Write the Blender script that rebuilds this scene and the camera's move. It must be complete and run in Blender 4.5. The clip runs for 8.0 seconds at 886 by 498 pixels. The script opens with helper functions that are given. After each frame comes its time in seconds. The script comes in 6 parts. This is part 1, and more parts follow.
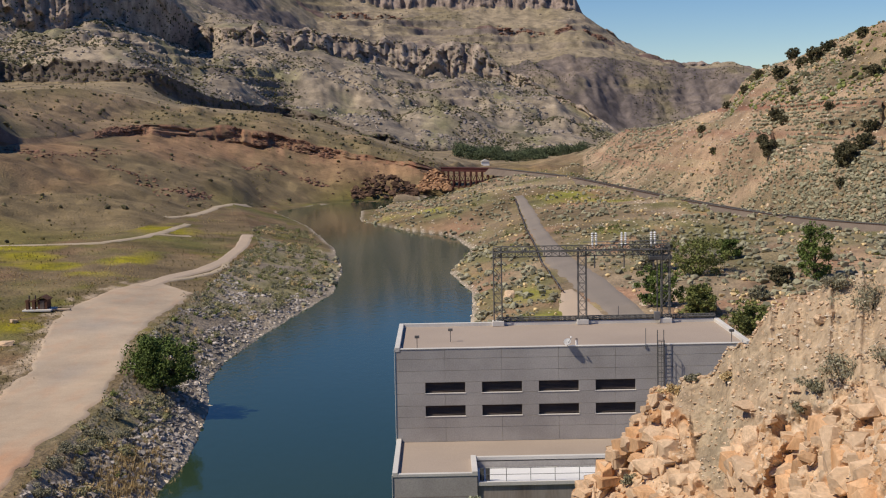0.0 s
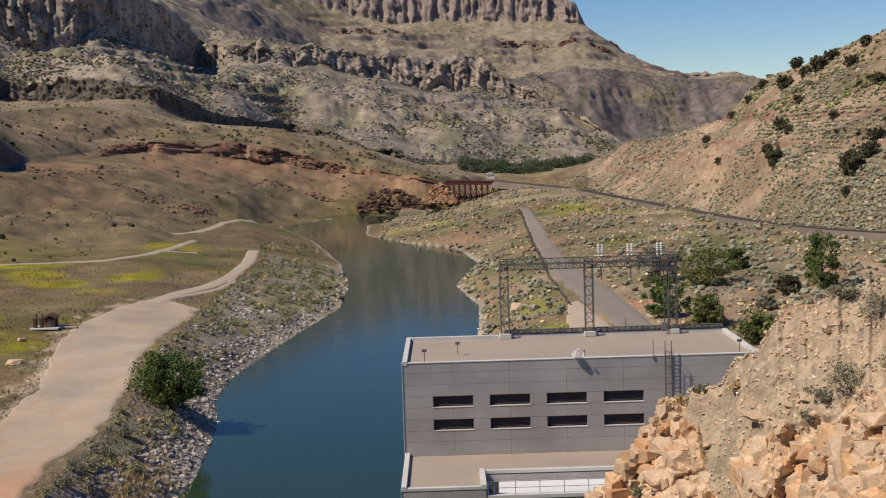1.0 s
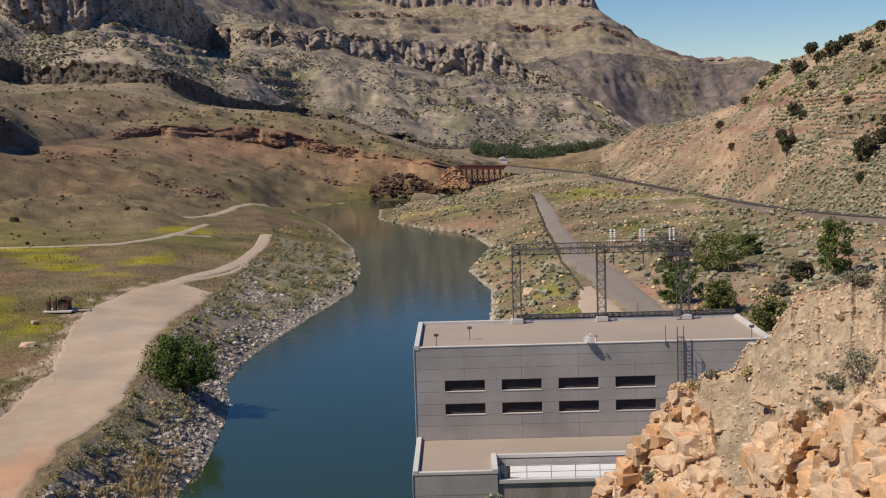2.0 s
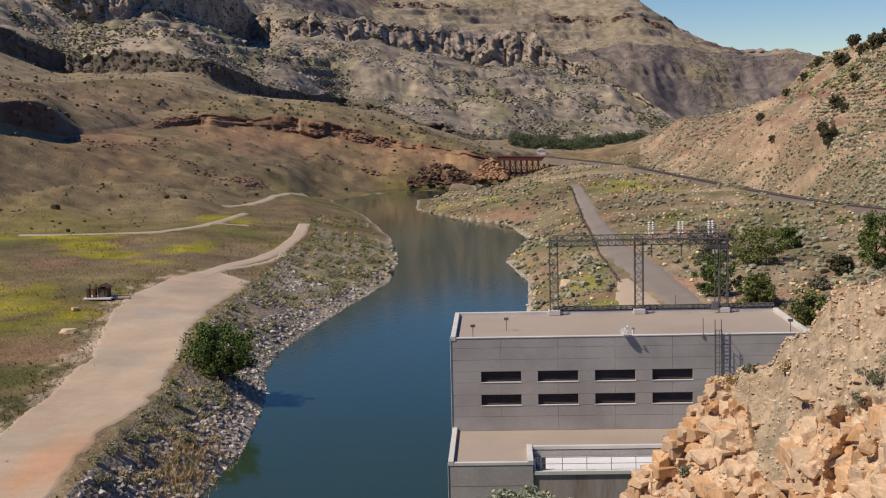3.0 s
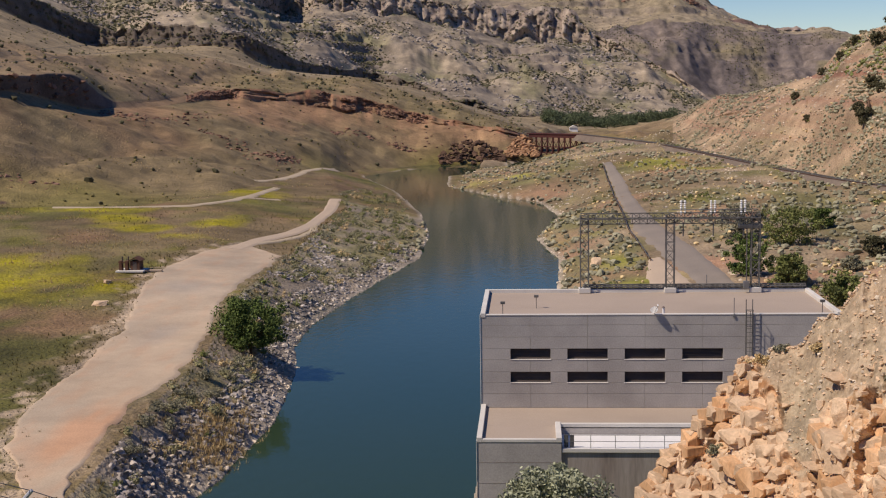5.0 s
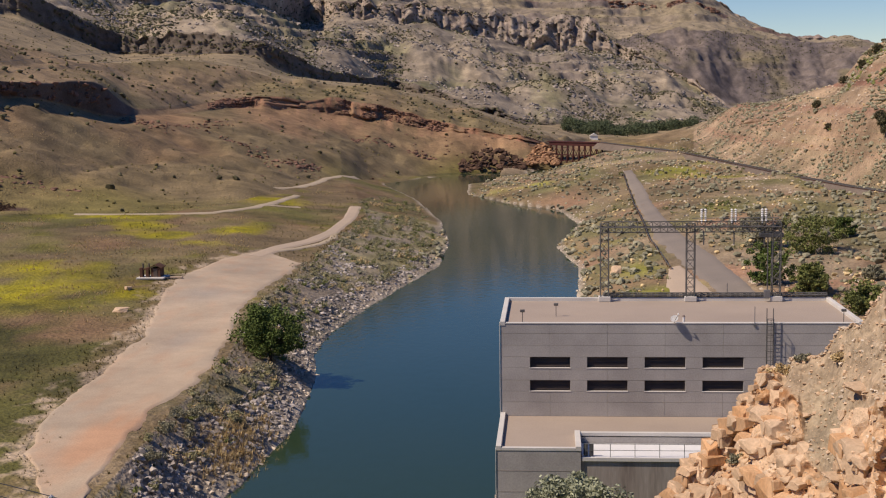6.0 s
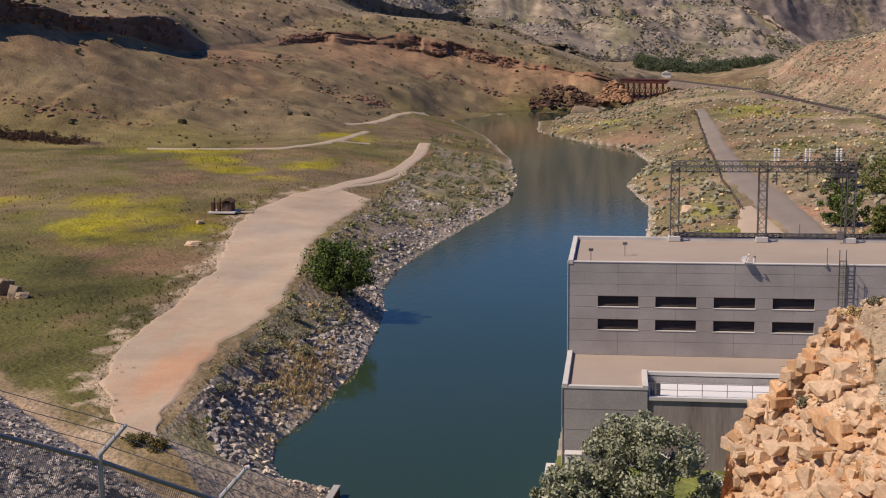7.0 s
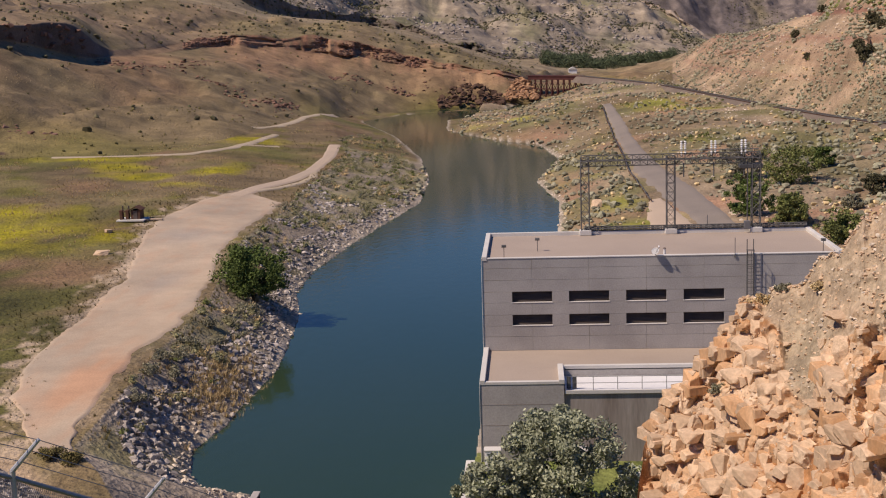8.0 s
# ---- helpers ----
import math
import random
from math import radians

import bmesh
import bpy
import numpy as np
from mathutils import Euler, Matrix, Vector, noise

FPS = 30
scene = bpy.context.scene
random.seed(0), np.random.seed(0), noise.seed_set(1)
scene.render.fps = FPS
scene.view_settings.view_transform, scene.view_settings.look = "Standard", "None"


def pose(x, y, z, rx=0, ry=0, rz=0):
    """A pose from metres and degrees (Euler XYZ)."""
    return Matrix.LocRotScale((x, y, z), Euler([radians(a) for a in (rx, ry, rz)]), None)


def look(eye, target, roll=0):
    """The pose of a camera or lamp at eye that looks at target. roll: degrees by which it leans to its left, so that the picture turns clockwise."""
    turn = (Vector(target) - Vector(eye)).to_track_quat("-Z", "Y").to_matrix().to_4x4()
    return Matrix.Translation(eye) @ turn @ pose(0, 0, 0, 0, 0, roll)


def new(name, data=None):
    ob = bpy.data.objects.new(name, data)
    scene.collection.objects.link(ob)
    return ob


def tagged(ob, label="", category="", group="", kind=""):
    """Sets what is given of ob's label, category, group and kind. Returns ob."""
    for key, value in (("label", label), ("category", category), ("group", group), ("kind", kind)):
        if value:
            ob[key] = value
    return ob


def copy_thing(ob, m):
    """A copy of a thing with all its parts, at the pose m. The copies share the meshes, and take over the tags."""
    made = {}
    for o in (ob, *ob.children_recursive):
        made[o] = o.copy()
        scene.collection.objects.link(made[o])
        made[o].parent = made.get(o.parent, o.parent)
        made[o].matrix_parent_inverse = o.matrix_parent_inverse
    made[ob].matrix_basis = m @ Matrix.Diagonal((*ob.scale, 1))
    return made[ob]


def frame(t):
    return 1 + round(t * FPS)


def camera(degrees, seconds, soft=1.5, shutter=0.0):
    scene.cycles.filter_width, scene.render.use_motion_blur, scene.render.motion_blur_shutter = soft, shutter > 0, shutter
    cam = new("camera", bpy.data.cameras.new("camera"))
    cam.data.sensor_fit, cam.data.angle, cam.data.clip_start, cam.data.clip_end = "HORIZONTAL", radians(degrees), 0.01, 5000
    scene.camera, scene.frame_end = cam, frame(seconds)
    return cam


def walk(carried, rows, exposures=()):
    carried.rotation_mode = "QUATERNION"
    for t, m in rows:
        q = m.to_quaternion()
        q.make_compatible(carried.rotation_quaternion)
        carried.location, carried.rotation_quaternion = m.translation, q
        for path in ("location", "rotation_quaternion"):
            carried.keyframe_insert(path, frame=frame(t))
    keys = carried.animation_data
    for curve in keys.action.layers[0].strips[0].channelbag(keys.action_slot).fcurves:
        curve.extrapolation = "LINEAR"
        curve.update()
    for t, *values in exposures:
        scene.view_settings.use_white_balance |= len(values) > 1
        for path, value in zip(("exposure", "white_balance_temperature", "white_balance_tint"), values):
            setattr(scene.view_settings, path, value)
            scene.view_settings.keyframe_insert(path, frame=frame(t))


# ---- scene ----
EYE = 33.0
PATH = [
    (0.0, pose(0.004, 0.006, EYE, 84.564, 1.097, -0.181)),
    (0.5, pose(0.004, 0.006, EYE, 84.285, 1.600, -0.254)),
    (1.0, pose(0.004, 0.006, EYE, 85.151, 1.816, 0.021)),
    (1.5, pose(0.004, 0.006, EYE, 84.482, 1.730, 0.252)),
    (1.7, pose(0.004, 0.006, EYE, 84.500, 1.720, 0.270)),
    (2.8, pose(0.004, 0.006, EYE, 84.322, 1.360, 2.034)),
    (3.0, pose(0.004, 0.006, EYE, 84.139, 1.315, 2.230)),
    (3.5, pose(0.004, 0.006, EYE, 83.940, 1.124, 3.089)),
    (4.0, pose(0.004, 0.006, EYE, 82.956, 0.969, 3.198)),
    (4.5, pose(0.004, 0.006, EYE, 83.069, 0.850, 3.749)),
    (4.7, pose(0.004, 0.006, EYE, 83.058, 0.850, 3.614)),
    (5.8, pose(0.004, 0.006, EYE, 83.530, 0.780, 3.818)),
    (6.0, pose(0.004, 0.006, EYE, 83.496, 0.766, 4.491)),
    (6.2, pose(0.004, 0.006, EYE, 83.150, 0.620, 5.813)),
    (6.5, pose(0.004, 0.006, EYE, 82.656, 0.327, 10.189)),
    (6.7, pose(0.004, 0.006, EYE, 81.850, 0.380, 10.580)),
    (7.0, pose(0.004, 0.006, EYE, 80.812, 0.538, 7.520)),
    (7.5, pose(0.004, 0.006, EYE, 81.021, 1.179, 5.964)),
    (8.0, pose(0.004, 0.006, EYE, 80.734, 1.713, 3.529)),
]
cam = camera(37.04, 8.0, soft=1.15)
walk(cam, PATH, exposures=((0, 0.06, 7150, 10), (3.5, 0.07, 7250, 12), (5.0, 0.08, 7350, 15), (6.5, 0.08, 7500, 17), (8, 0.11, 7450, 19)))

# ---- light: a clear day, sun high from the left and a little behind ----
TO_SUN = Vector((-0.88, -0.36, 1.13)).normalized()
world = bpy.data.worlds.new("sky")
scene.world = world
world.use_nodes = True
wn = world.node_tree
sky = wn.nodes.new("ShaderNodeTexSky")
sky.sky_type, sky.sun_disc = "NISHITA", False
sky.sun_elevation = math.asin(TO_SUN.z)
sky.sun_rotation = math.atan2(TO_SUN.x, TO_SUN.y)
sky.altitude, sky.dust_density, sky.ozone_density = 1400, 0.0, 4.6
wn.nodes["Background"].inputs["Strength"].default_value = 0.095
deep = wn.nodes.new("ShaderNodeHueSaturation")
deep.inputs["Saturation"].default_value, deep.inputs["Hue"].default_value = 1.3, 0.512
wn.links.new(sky.outputs[0], deep.inputs["Color"])
wn.links.new(deep.outputs[0], wn.nodes["Background"].inputs["Color"])
sun = new("sun", bpy.data.lights.new("sun", "SUN"))
sun.data.energy, sun.data.angle, sun.data.color = 4.1, radians(0.53), (1.0, 0.93, 0.82)
sun.matrix_world = look(TO_SUN * 400, (0, 0, 0))

# ---- small helpers ----
rng = np.random.default_rng(7)
LATTICE = np.random.default_rng(3).random((256, 256))


def value_noise(x, y):
    xi, yi = np.floor(x).astype(int), np.floor(y).astype(int)
    fx, fy = x - xi, y - yi
    fx, fy = fx * fx * (3 - 2 * fx), fy * fy * (3 - 2 * fy)
    a, b = LATTICE[xi & 255, yi & 255], LATTICE[(xi + 1) & 255, yi & 255]
    c, d = LATTICE[xi & 255, (yi + 1) & 255], LATTICE[(xi + 1) & 255, (yi + 1) & 255]
    return (a * (1 - fx) + b * fx) * (1 - fy) + (c * (1 - fx) + d * fx) * fy


def fbm(x, y, octaves=4):
    """Fractal noise from about -1 to 1."""
    total, size = 0.0, 1.0
    for k in range(octaves):
        total = total + size * (value_noise(x * 2**k + 17.3 * k, y * 2**k + 9.1 * k) * 2 - 1)
        size *= 0.5
    return total


def smooth(a, b, v):
    t = np.clip((v - a) / (b - a), 0, 1)
    return t * t * (3 - 2 * t)


def mesh_from(name, verts, faces, material=None, smooth_shade=False):
    """A mesh from an (n, 3) array and an array of faces that all have the same number of corners."""
    verts, faces = np.asarray(verts, np.float32), np.asarray(faces, np.int32)
    me = bpy.data.meshes.new(name)
    me.vertices.add(len(verts))
    me.vertices.foreach_set("co", verts.ravel())
    k = faces.shape[1]
    me.loops.add(faces.size)
    me.loops.foreach_set("vertex_index", faces.ravel())
    me.polygons.add(len(faces))
    me.polygons.foreach_set("loop_start", np.arange(len(faces), dtype=np.int32) * k)
    me.polygons.foreach_set("use_smooth", np.full(len(faces), smooth_shade))
    me.update(calc_edges=True)
    me.validate()
    if material:
        me.materials.append(material)
    return me


def grid_faces(rows, cols):
    i = np.arange(rows - 1)[:, None] * cols + np.arange(cols - 1)[None, :]
    return np.stack([i, i + 1, i + cols + 1, i + cols], -1).reshape(-1, 4)


def colour_attribute(me, name, rgb):
    at = me.attributes.new(name, "FLOAT_COLOR", "POINT")
    at.data.foreach_set("color", np.concatenate([rgb, np.ones((len(rgb), 1))], 1).astype(np.float32).ravel())


def thing(name, place, label, category, group=""):
    """An empty at the base of a thing that is made of parts."""
    ob = new(name)
    ob.location = place
    return tagged(ob, label, category, group)


def part(name, bm, material, parent, label=""):
    me = bpy.data.meshes.new(name)
    bm.to_mesh(me)
    bm.free()
    me.materials.append(material)
    return mesh_part(name, me, parent, label)


def mesh_part(name, me, parent, label=""):
    ob = new(name, me)
    if parent:
        ob.parent = parent
        ob.matrix_parent_inverse = Matrix.Translation(parent.location).inverted()
    return tagged(ob, label)


def box(bm, x0, x1, y0, y1, z0, z1, bevel=0.0):
    m = Matrix.Translation(((x0 + x1) / 2, (y0 + y1) / 2, (z0 + z1) / 2)) @ Matrix.Diagonal((x1 - x0, y1 - y0, z1 - z0, 1))
    made = bmesh.ops.create_cube(bm, size=1, matrix=m)
    if bevel:
        edges = list({e for v in made["verts"] for e in v.link_edges})
        bmesh.ops.bevel(bm, geom=edges, offset=bevel, segments=1, affect="EDGES")
    return bm


def boxed(*args):
    return box(bmesh.new(), *args)


def rod(bm, a, b, radius, radius_end=None, sides=6):
    a, b = Vector(a), Vector(b)
    m = Matrix.Translation((a + b) / 2) @ (b - a).to_track_quat("Z", "Y").to_matrix().to_4x4()
    bmesh.ops.create_cone(bm, cap_ends=True, segments=sides, radius1=radius, radius2=radius if radius_end is None else radius_end,
                          depth=(b - a).length, matrix=m)
    return bm


# ---- materials ----
def surface(name, colours, scale=4.0, rough=0.85, bump=0.3, fine=40.0, metal=0.0, island=0.0, spread=0.25, attribute="", depth=0.05, axis=(1, 1, 1), mottle=0.38):
    """A procedural surface: two colours mixed by coarse and fine noise, with relief. attribute: a colour attribute in place of the two."""
    ma = bpy.data.materials.new(name)
    ma.use_nodes = True
    nt = ma.node_tree
    n, link = nt.nodes, nt.links.new
    bsdf = n["Principled BSDF"]
    bsdf.inputs["Roughness"].default_value, bsdf.inputs["Metallic"].default_value = rough, metal
    bsdf.inputs["Specular IOR Level"].default_value = 0.25
    place = n.new("ShaderNodeTexCoord")
    stretch = n.new("ShaderNodeMapping")
    stretch.inputs["Scale"].default_value = axis
    link(place.outputs["Object"], stretch.inputs["Vector"])
    coarse, grain = n.new("ShaderNodeTexNoise"), n.new("ShaderNodeTexNoise")
    coarse.inputs["Scale"].default_value, grain.inputs["Scale"].default_value = 1 / scale, fine / scale
    coarse.inputs["Detail"].default_value, grain.inputs["Detail"].default_value = 6, 5
    for node in (coarse, grain):
        link(stretch.outputs[0], node.inputs["Vector"])
    mix = n.new("ShaderNodeMix")
    mix.data_type = "RGBA"
    ramp = n.new("ShaderNodeMapRange")
    ramp.inputs["From Min"].default_value, ramp.inputs["From Max"].default_value = 0.32, 0.68
    link(coarse.outputs["Fac"], ramp.inputs["Value"])
    link(ramp.outputs[0], mix.inputs["Factor"])
    mix.inputs["A"].default_value, mix.inputs["B"].default_value = (*colours[0], 1), (*colours[1], 1)
    if attribute:
        source = n.new("ShaderNodeAttribute")
        source.attribute_name = attribute
        tone = source.outputs["Color"]
        coarse.inputs["Detail"].default_value, coarse.inputs["Roughness"].default_value = 12, 0.72
        ramp.inputs["To Min"].default_value, ramp.inputs["To Max"].default_value = 1 - mottle, 1 + mottle
    else:
        tone = mix.outputs["Result"]
    vary = n.new("ShaderNodeMapRange")
    vary.inputs["From Min"].default_value, vary.inputs["From Max"].default_value = 0.25, 0.75
    vary.inputs["To Min"].default_value, vary.inputs["To Max"].default_value = 1 - spread, 1 + spread
    link(grain.outputs["Fac"], vary.inputs["Value"])
    value = vary.outputs[0]
    if attribute:
        both = n.new("ShaderNodeMath")
        both.operation = "MULTIPLY"
        link(value, both.inputs[0])
        link(ramp.outputs[0], both.inputs[1])
        value = both.outputs[0]
    if island:
        geo = n.new("ShaderNodeNewGeometry")
        each = n.new("ShaderNodeMapRange")
        each.inputs["To Min"].default_value, each.inputs["To Max"].default_value = 1 - island, 1 + island
        link(geo.outputs["Random Per Island"], each.inputs["Value"])
        times = n.new("ShaderNodeMath")
        times.operation = "MULTIPLY"
        link(value, times.inputs[0])
        link(each.outputs[0], times.inputs[1])
        value = times.outputs[0]
    shade = n.new("ShaderNodeHueSaturation")
    link(tone, shade.inputs["Color"])
    link(value, shade.inputs["Value"])
    link(shade.outputs[0], bsdf.inputs["Base Color"])
    if bump:
        relief = n.new("ShaderNodeBump")
        relief.inputs["Strength"].default_value, relief.inputs["Distance"].default_value = bump, depth
        link(grain.outputs["Fac"], relief.inputs["Height"])
        link(relief.outputs[0], bsdf.inputs["Normal"])
    return ma


M_GROUND = surface("dry_ground", ((0.3, 0.23, 0.14), (0.2, 0.17, 0.09)), scale=14, fine=28, spread=0.3, bump=0.8, depth=0.5, attribute="soil", mottle=0.5)
M_SPUR = surface("orange_sandstone", ((0.45, 0.27, 0.14), (0.40, 0.29, 0.18)), scale=1.6, fine=9, spread=0.22, bump=0.8, depth=0.08, attribute="soil")
M_LOT = surface("lot_gravel", ((0.46, 0.36, 0.27), (0.40, 0.32, 0.25)), scale=14, fine=90, spread=0.14, bump=0.15, rough=0.95, attribute="soil", mottle=0.2)
M_GRAVEL = surface("packed_gravel", ((0.46, 0.36, 0.27), (0.40, 0.32, 0.25)), scale=14, fine=90, spread=0.14, bump=0.3, rough=0.95)
M_TRAIL = surface("dusty_trail", ((0.44, 0.36, 0.27), (0.37, 0.30, 0.21)), scale=6, fine=40, spread=0.18, bump=0.3, rough=0.95)
M_ASPHALT = surface("worn_asphalt", ((0.215, 0.185, 0.16), (0.265, 0.225, 0.19)), scale=12, fine=60, spread=0.12, bump=0.2, rough=0.9)
M_BALLAST = surface("rail_ballast", ((0.14, 0.11, 0.09), (0.19, 0.15, 0.12)), scale=5, fine=30, spread=0.3, bump=0.6, rough=0.95)
M_CONCRETE = surface("weathered_concrete", ((0.43, 0.405, 0.385), (0.33, 0.31, 0.295)), scale=2.6, fine=26, spread=0.15, bump=0.15, depth=0.02)
M_CONCRETE_STAINED = surface("stained_concrete", ((0.36, 0.32, 0.29), (0.24, 0.20, 0.175)), scale=1.4, fine=14, spread=0.16, bump=0.15, depth=0.02, axis=(1, 1, 0.12))
M_COPING = surface("pale_coping", ((0.64, 0.62, 0.58), (0.54, 0.52, 0.49)), scale=3, fine=30, spread=0.08, bump=0.1)
M_ROOF = surface("tan_roof_gravel", ((0.40, 0.325, 0.265), (0.35, 0.285, 0.235)), scale=6, fine=90, spread=0.12, bump=0.3, depth=0.02)
M_LOUVRE = surface("dark_louvre", ((0.13, 0.105, 0.095), (0.165, 0.13, 0.115)), scale=1, fine=20, spread=0.15, bump=0.0, rough=0.5, metal=0.3)
M_STEEL = surface("galvanised_steel", ((0.22, 0.22, 0.22), (0.30, 0.30, 0.30)), scale=1, fine=20, spread=0.15, bump=0.0, rough=0.5, metal=0.7)
M_LATTICE = surface("grey_lattice_steel", ((0.10, 0.10, 0.10), (0.16, 0.155, 0.15)), scale=1, fine=10, spread=0.2, bump=0.0, rough=0.6, metal=0.4)
M_WHITE = surface("white_paint", ((0.78, 0.78, 0.77), (0.70, 0.70, 0.70)), scale=2, fine=20, spread=0.06, bump=0.05, rough=0.5)
M_RUST = surface("rust_red_steel", ((0.085, 0.026, 0.024), (0.06, 0.02, 0.02)), scale=3, fine=20, spread=0.25, bump=0.1, rough=0.8)
M_BROWN = surface("brown_boards", ((0.10, 0.05, 0.032), (0.14, 0.07, 0.045)), scale=0.6, fine=12, spread=0.2, bump=0.2, depth=0.02)
M_RIPRAP = surface("grey_riprap", ((0.43, 0.385, 0.35), (0.26, 0.23, 0.205)), scale=1.2, fine=20, spread=0.2, bump=0.4, island=0.5)
M_PALE_ROCK = surface("bleached_stone", ((0.60, 0.52, 0.42), (0.50, 0.42, 0.33)), scale=1.2, fine=20, spread=0.2, bump=0.4, island=0.35)
M_TAN_ROCK = surface("tan_sandstone", ((0.60, 0.445, 0.31), (0.545, 0.38, 0.245)), scale=1.5, fine=10, spread=0.18, bump=0.6, island=0.2, depth=0.05)
M_RUSTY_ROCK = surface("rust_stained_sandstone", ((0.50, 0.28, 0.14), (0.58, 0.38, 0.23)), scale=0.9, fine=10, spread=0.18, bump=0.6, island=0.2, depth=0.05, axis=(1, 1, 0.4))
M_HILL_ROCK = surface("hillside_stone", ((0.46, 0.36, 0.26), (0.34, 0.26, 0.19)), scale=5, fine=16, spread=0.25, bump=0.4, island=0.4)
M_SAGE = surface("grey_green_sage", ((0.22, 0.215, 0.145), (0.30, 0.28, 0.195)), scale=3, fine=10, spread=0.2, bump=0, rough=0.9, island=0.35)
M_JUNIPER = surface("juniper_foliage", ((0.085, 0.085, 0.045), (0.13, 0.115, 0.065)), scale=3, fine=10, spread=0.25, bump=0, rough=0.9, island=0.4)
M_WILLOW = surface("green_leaves", ((0.12, 0.165, 0.04), (0.08, 0.12, 0.033)), scale=2, fine=10, spread=0.25, bump=0, rough=0.8, island=0.4)
M_SHRUB = surface("bright_shrub_leaves", ((0.18, 0.20, 0.06), (0.13, 0.15, 0.05)), scale=2, fine=10, spread=0.25, bump=0, rough=0.8, island=0.4)
M_OLIVE = surface("silver_olive_leaves", ((0.36, 0.38, 0.265), (0.26, 0.285, 0.19)), scale=1.5, fine=10, spread=0.2, bump=0, rough=0.8, island=0.35)
M_STRAW = surface("dry_straw", ((0.58, 0.44, 0.235), (0.48, 0.365, 0.20)), scale=2, fine=10, spread=0.2, bump=0, rough=0.9, island=0.35)
M_BARK = surface("dark_bark", ((0.08, 0.06, 0.045), (0.05, 0.04, 0.03)), scale=0.5, fine=10, spread=0.3, bump=0.5)

M_MEADOW = surface("olive_meadow_tufts", ((0.14, 0.125, 0.05), (0.19, 0.16, 0.065)), scale=3, fine=10, spread=0.2, bump=0, rough=0.9, island=0.35)
M_BANK = surface("bank_shrub_leaves", ((0.22, 0.215, 0.11), (0.29, 0.27, 0.15)), scale=2, fine=10, spread=0.25, bump=0, rough=0.9, island=0.35)
M_RED_ROCK = surface("dark_red_stone", ((0.25, 0.135, 0.09), (0.16, 0.095, 0.072)), scale=4, fine=16, spread=0.25, bump=0.4, island=0.3)
M_FAR_TREES = surface("far_cottonwood_leaves", ((0.075, 0.10, 0.055), (0.105, 0.13, 0.07)), scale=8, fine=10, spread=0.2, bump=0, rough=0.9, island=0.35)

M_CUTTING = surface("orange_cut_rock", ((0.40, 0.235, 0.13), (0.30, 0.165, 0.095)), scale=4, fine=16, spread=0.25, bump=0.4, island=0.3)
M_GREY_CLIFF = surface("grey_cliff_rock", ((0.25, 0.215, 0.195), (0.33, 0.285, 0.245)), scale=6, fine=16, spread=0.25, bump=0.4, island=0.35)
M_RUSSET = surface("russet_brush_twigs", ((0.085, 0.05, 0.035), (0.12, 0.07, 0.045)), scale=2, fine=10, spread=0.2, bump=0, rough=0.9, island=0.3)
M_GALVANISED = surface("bright_galvanised_pipe", ((0.50, 0.51, 0.52), (0.42, 0.43, 0.44)), scale=0.6, fine=20, spread=0.1, bump=0.0, rough=0.45, metal=0.4)

M_WATER = bpy.data.materials.new("river_water")
M_WATER.use_nodes = True
wt = M_WATER.node_tree
wb = wt.nodes["Principled BSDF"]
wb.inputs["Roughness"].default_value, wb.inputs["IOR"].default_value = 0.07, 1.33
wb.inputs["Specular IOR Level"].default_value = 0.24
w_place, w_map = wt.nodes.new("ShaderNodeTexCoord"), wt.nodes.new("ShaderNodeMapping")
w_map.inputs["Scale"].default_value = (1.0, 0.45, 1.0)
wt.links.new(w_place.outputs["Object"], w_map.inputs["Vector"])
w_wave, w_broad = wt.nodes.new("ShaderNodeTexNoise"), wt.nodes.new("ShaderNodeTexNoise")
w_wave.inputs["Scale"].default_value, w_wave.inputs["Detail"].default_value = 1.1, 5
w_broad.inputs["Scale"].default_value, w_broad.inputs["Detail"].default_value = 0.05, 4
for node in (w_wave, w_broad):
    wt.links.new(w_map.outputs[0], node.inputs["Vector"])
w_mix = wt.nodes.new("ShaderNodeMix")
w_mix.data_type = "RGBA"
w_mix.inputs["A"].default_value, w_mix.inputs["B"].default_value = (0.018, 0.043, 0.026, 1), (0.030, 0.051, 0.029, 1)
wt.links.new(w_broad.outputs["Fac"], w_mix.inputs["Factor"])
wt.links.new(w_mix.outputs["Result"], wb.inputs["Base Color"])
w_bump = wt.nodes.new("ShaderNodeBump")
w_bump.inputs["Strength"].default_value, w_bump.inputs["Distance"].default_value = 0.22, 0.10
wt.links.new(w_wave.outputs["Fac"], w_bump.inputs["Height"])
wt.links.new(w_bump.outputs[0], wb.inputs["Normal"])

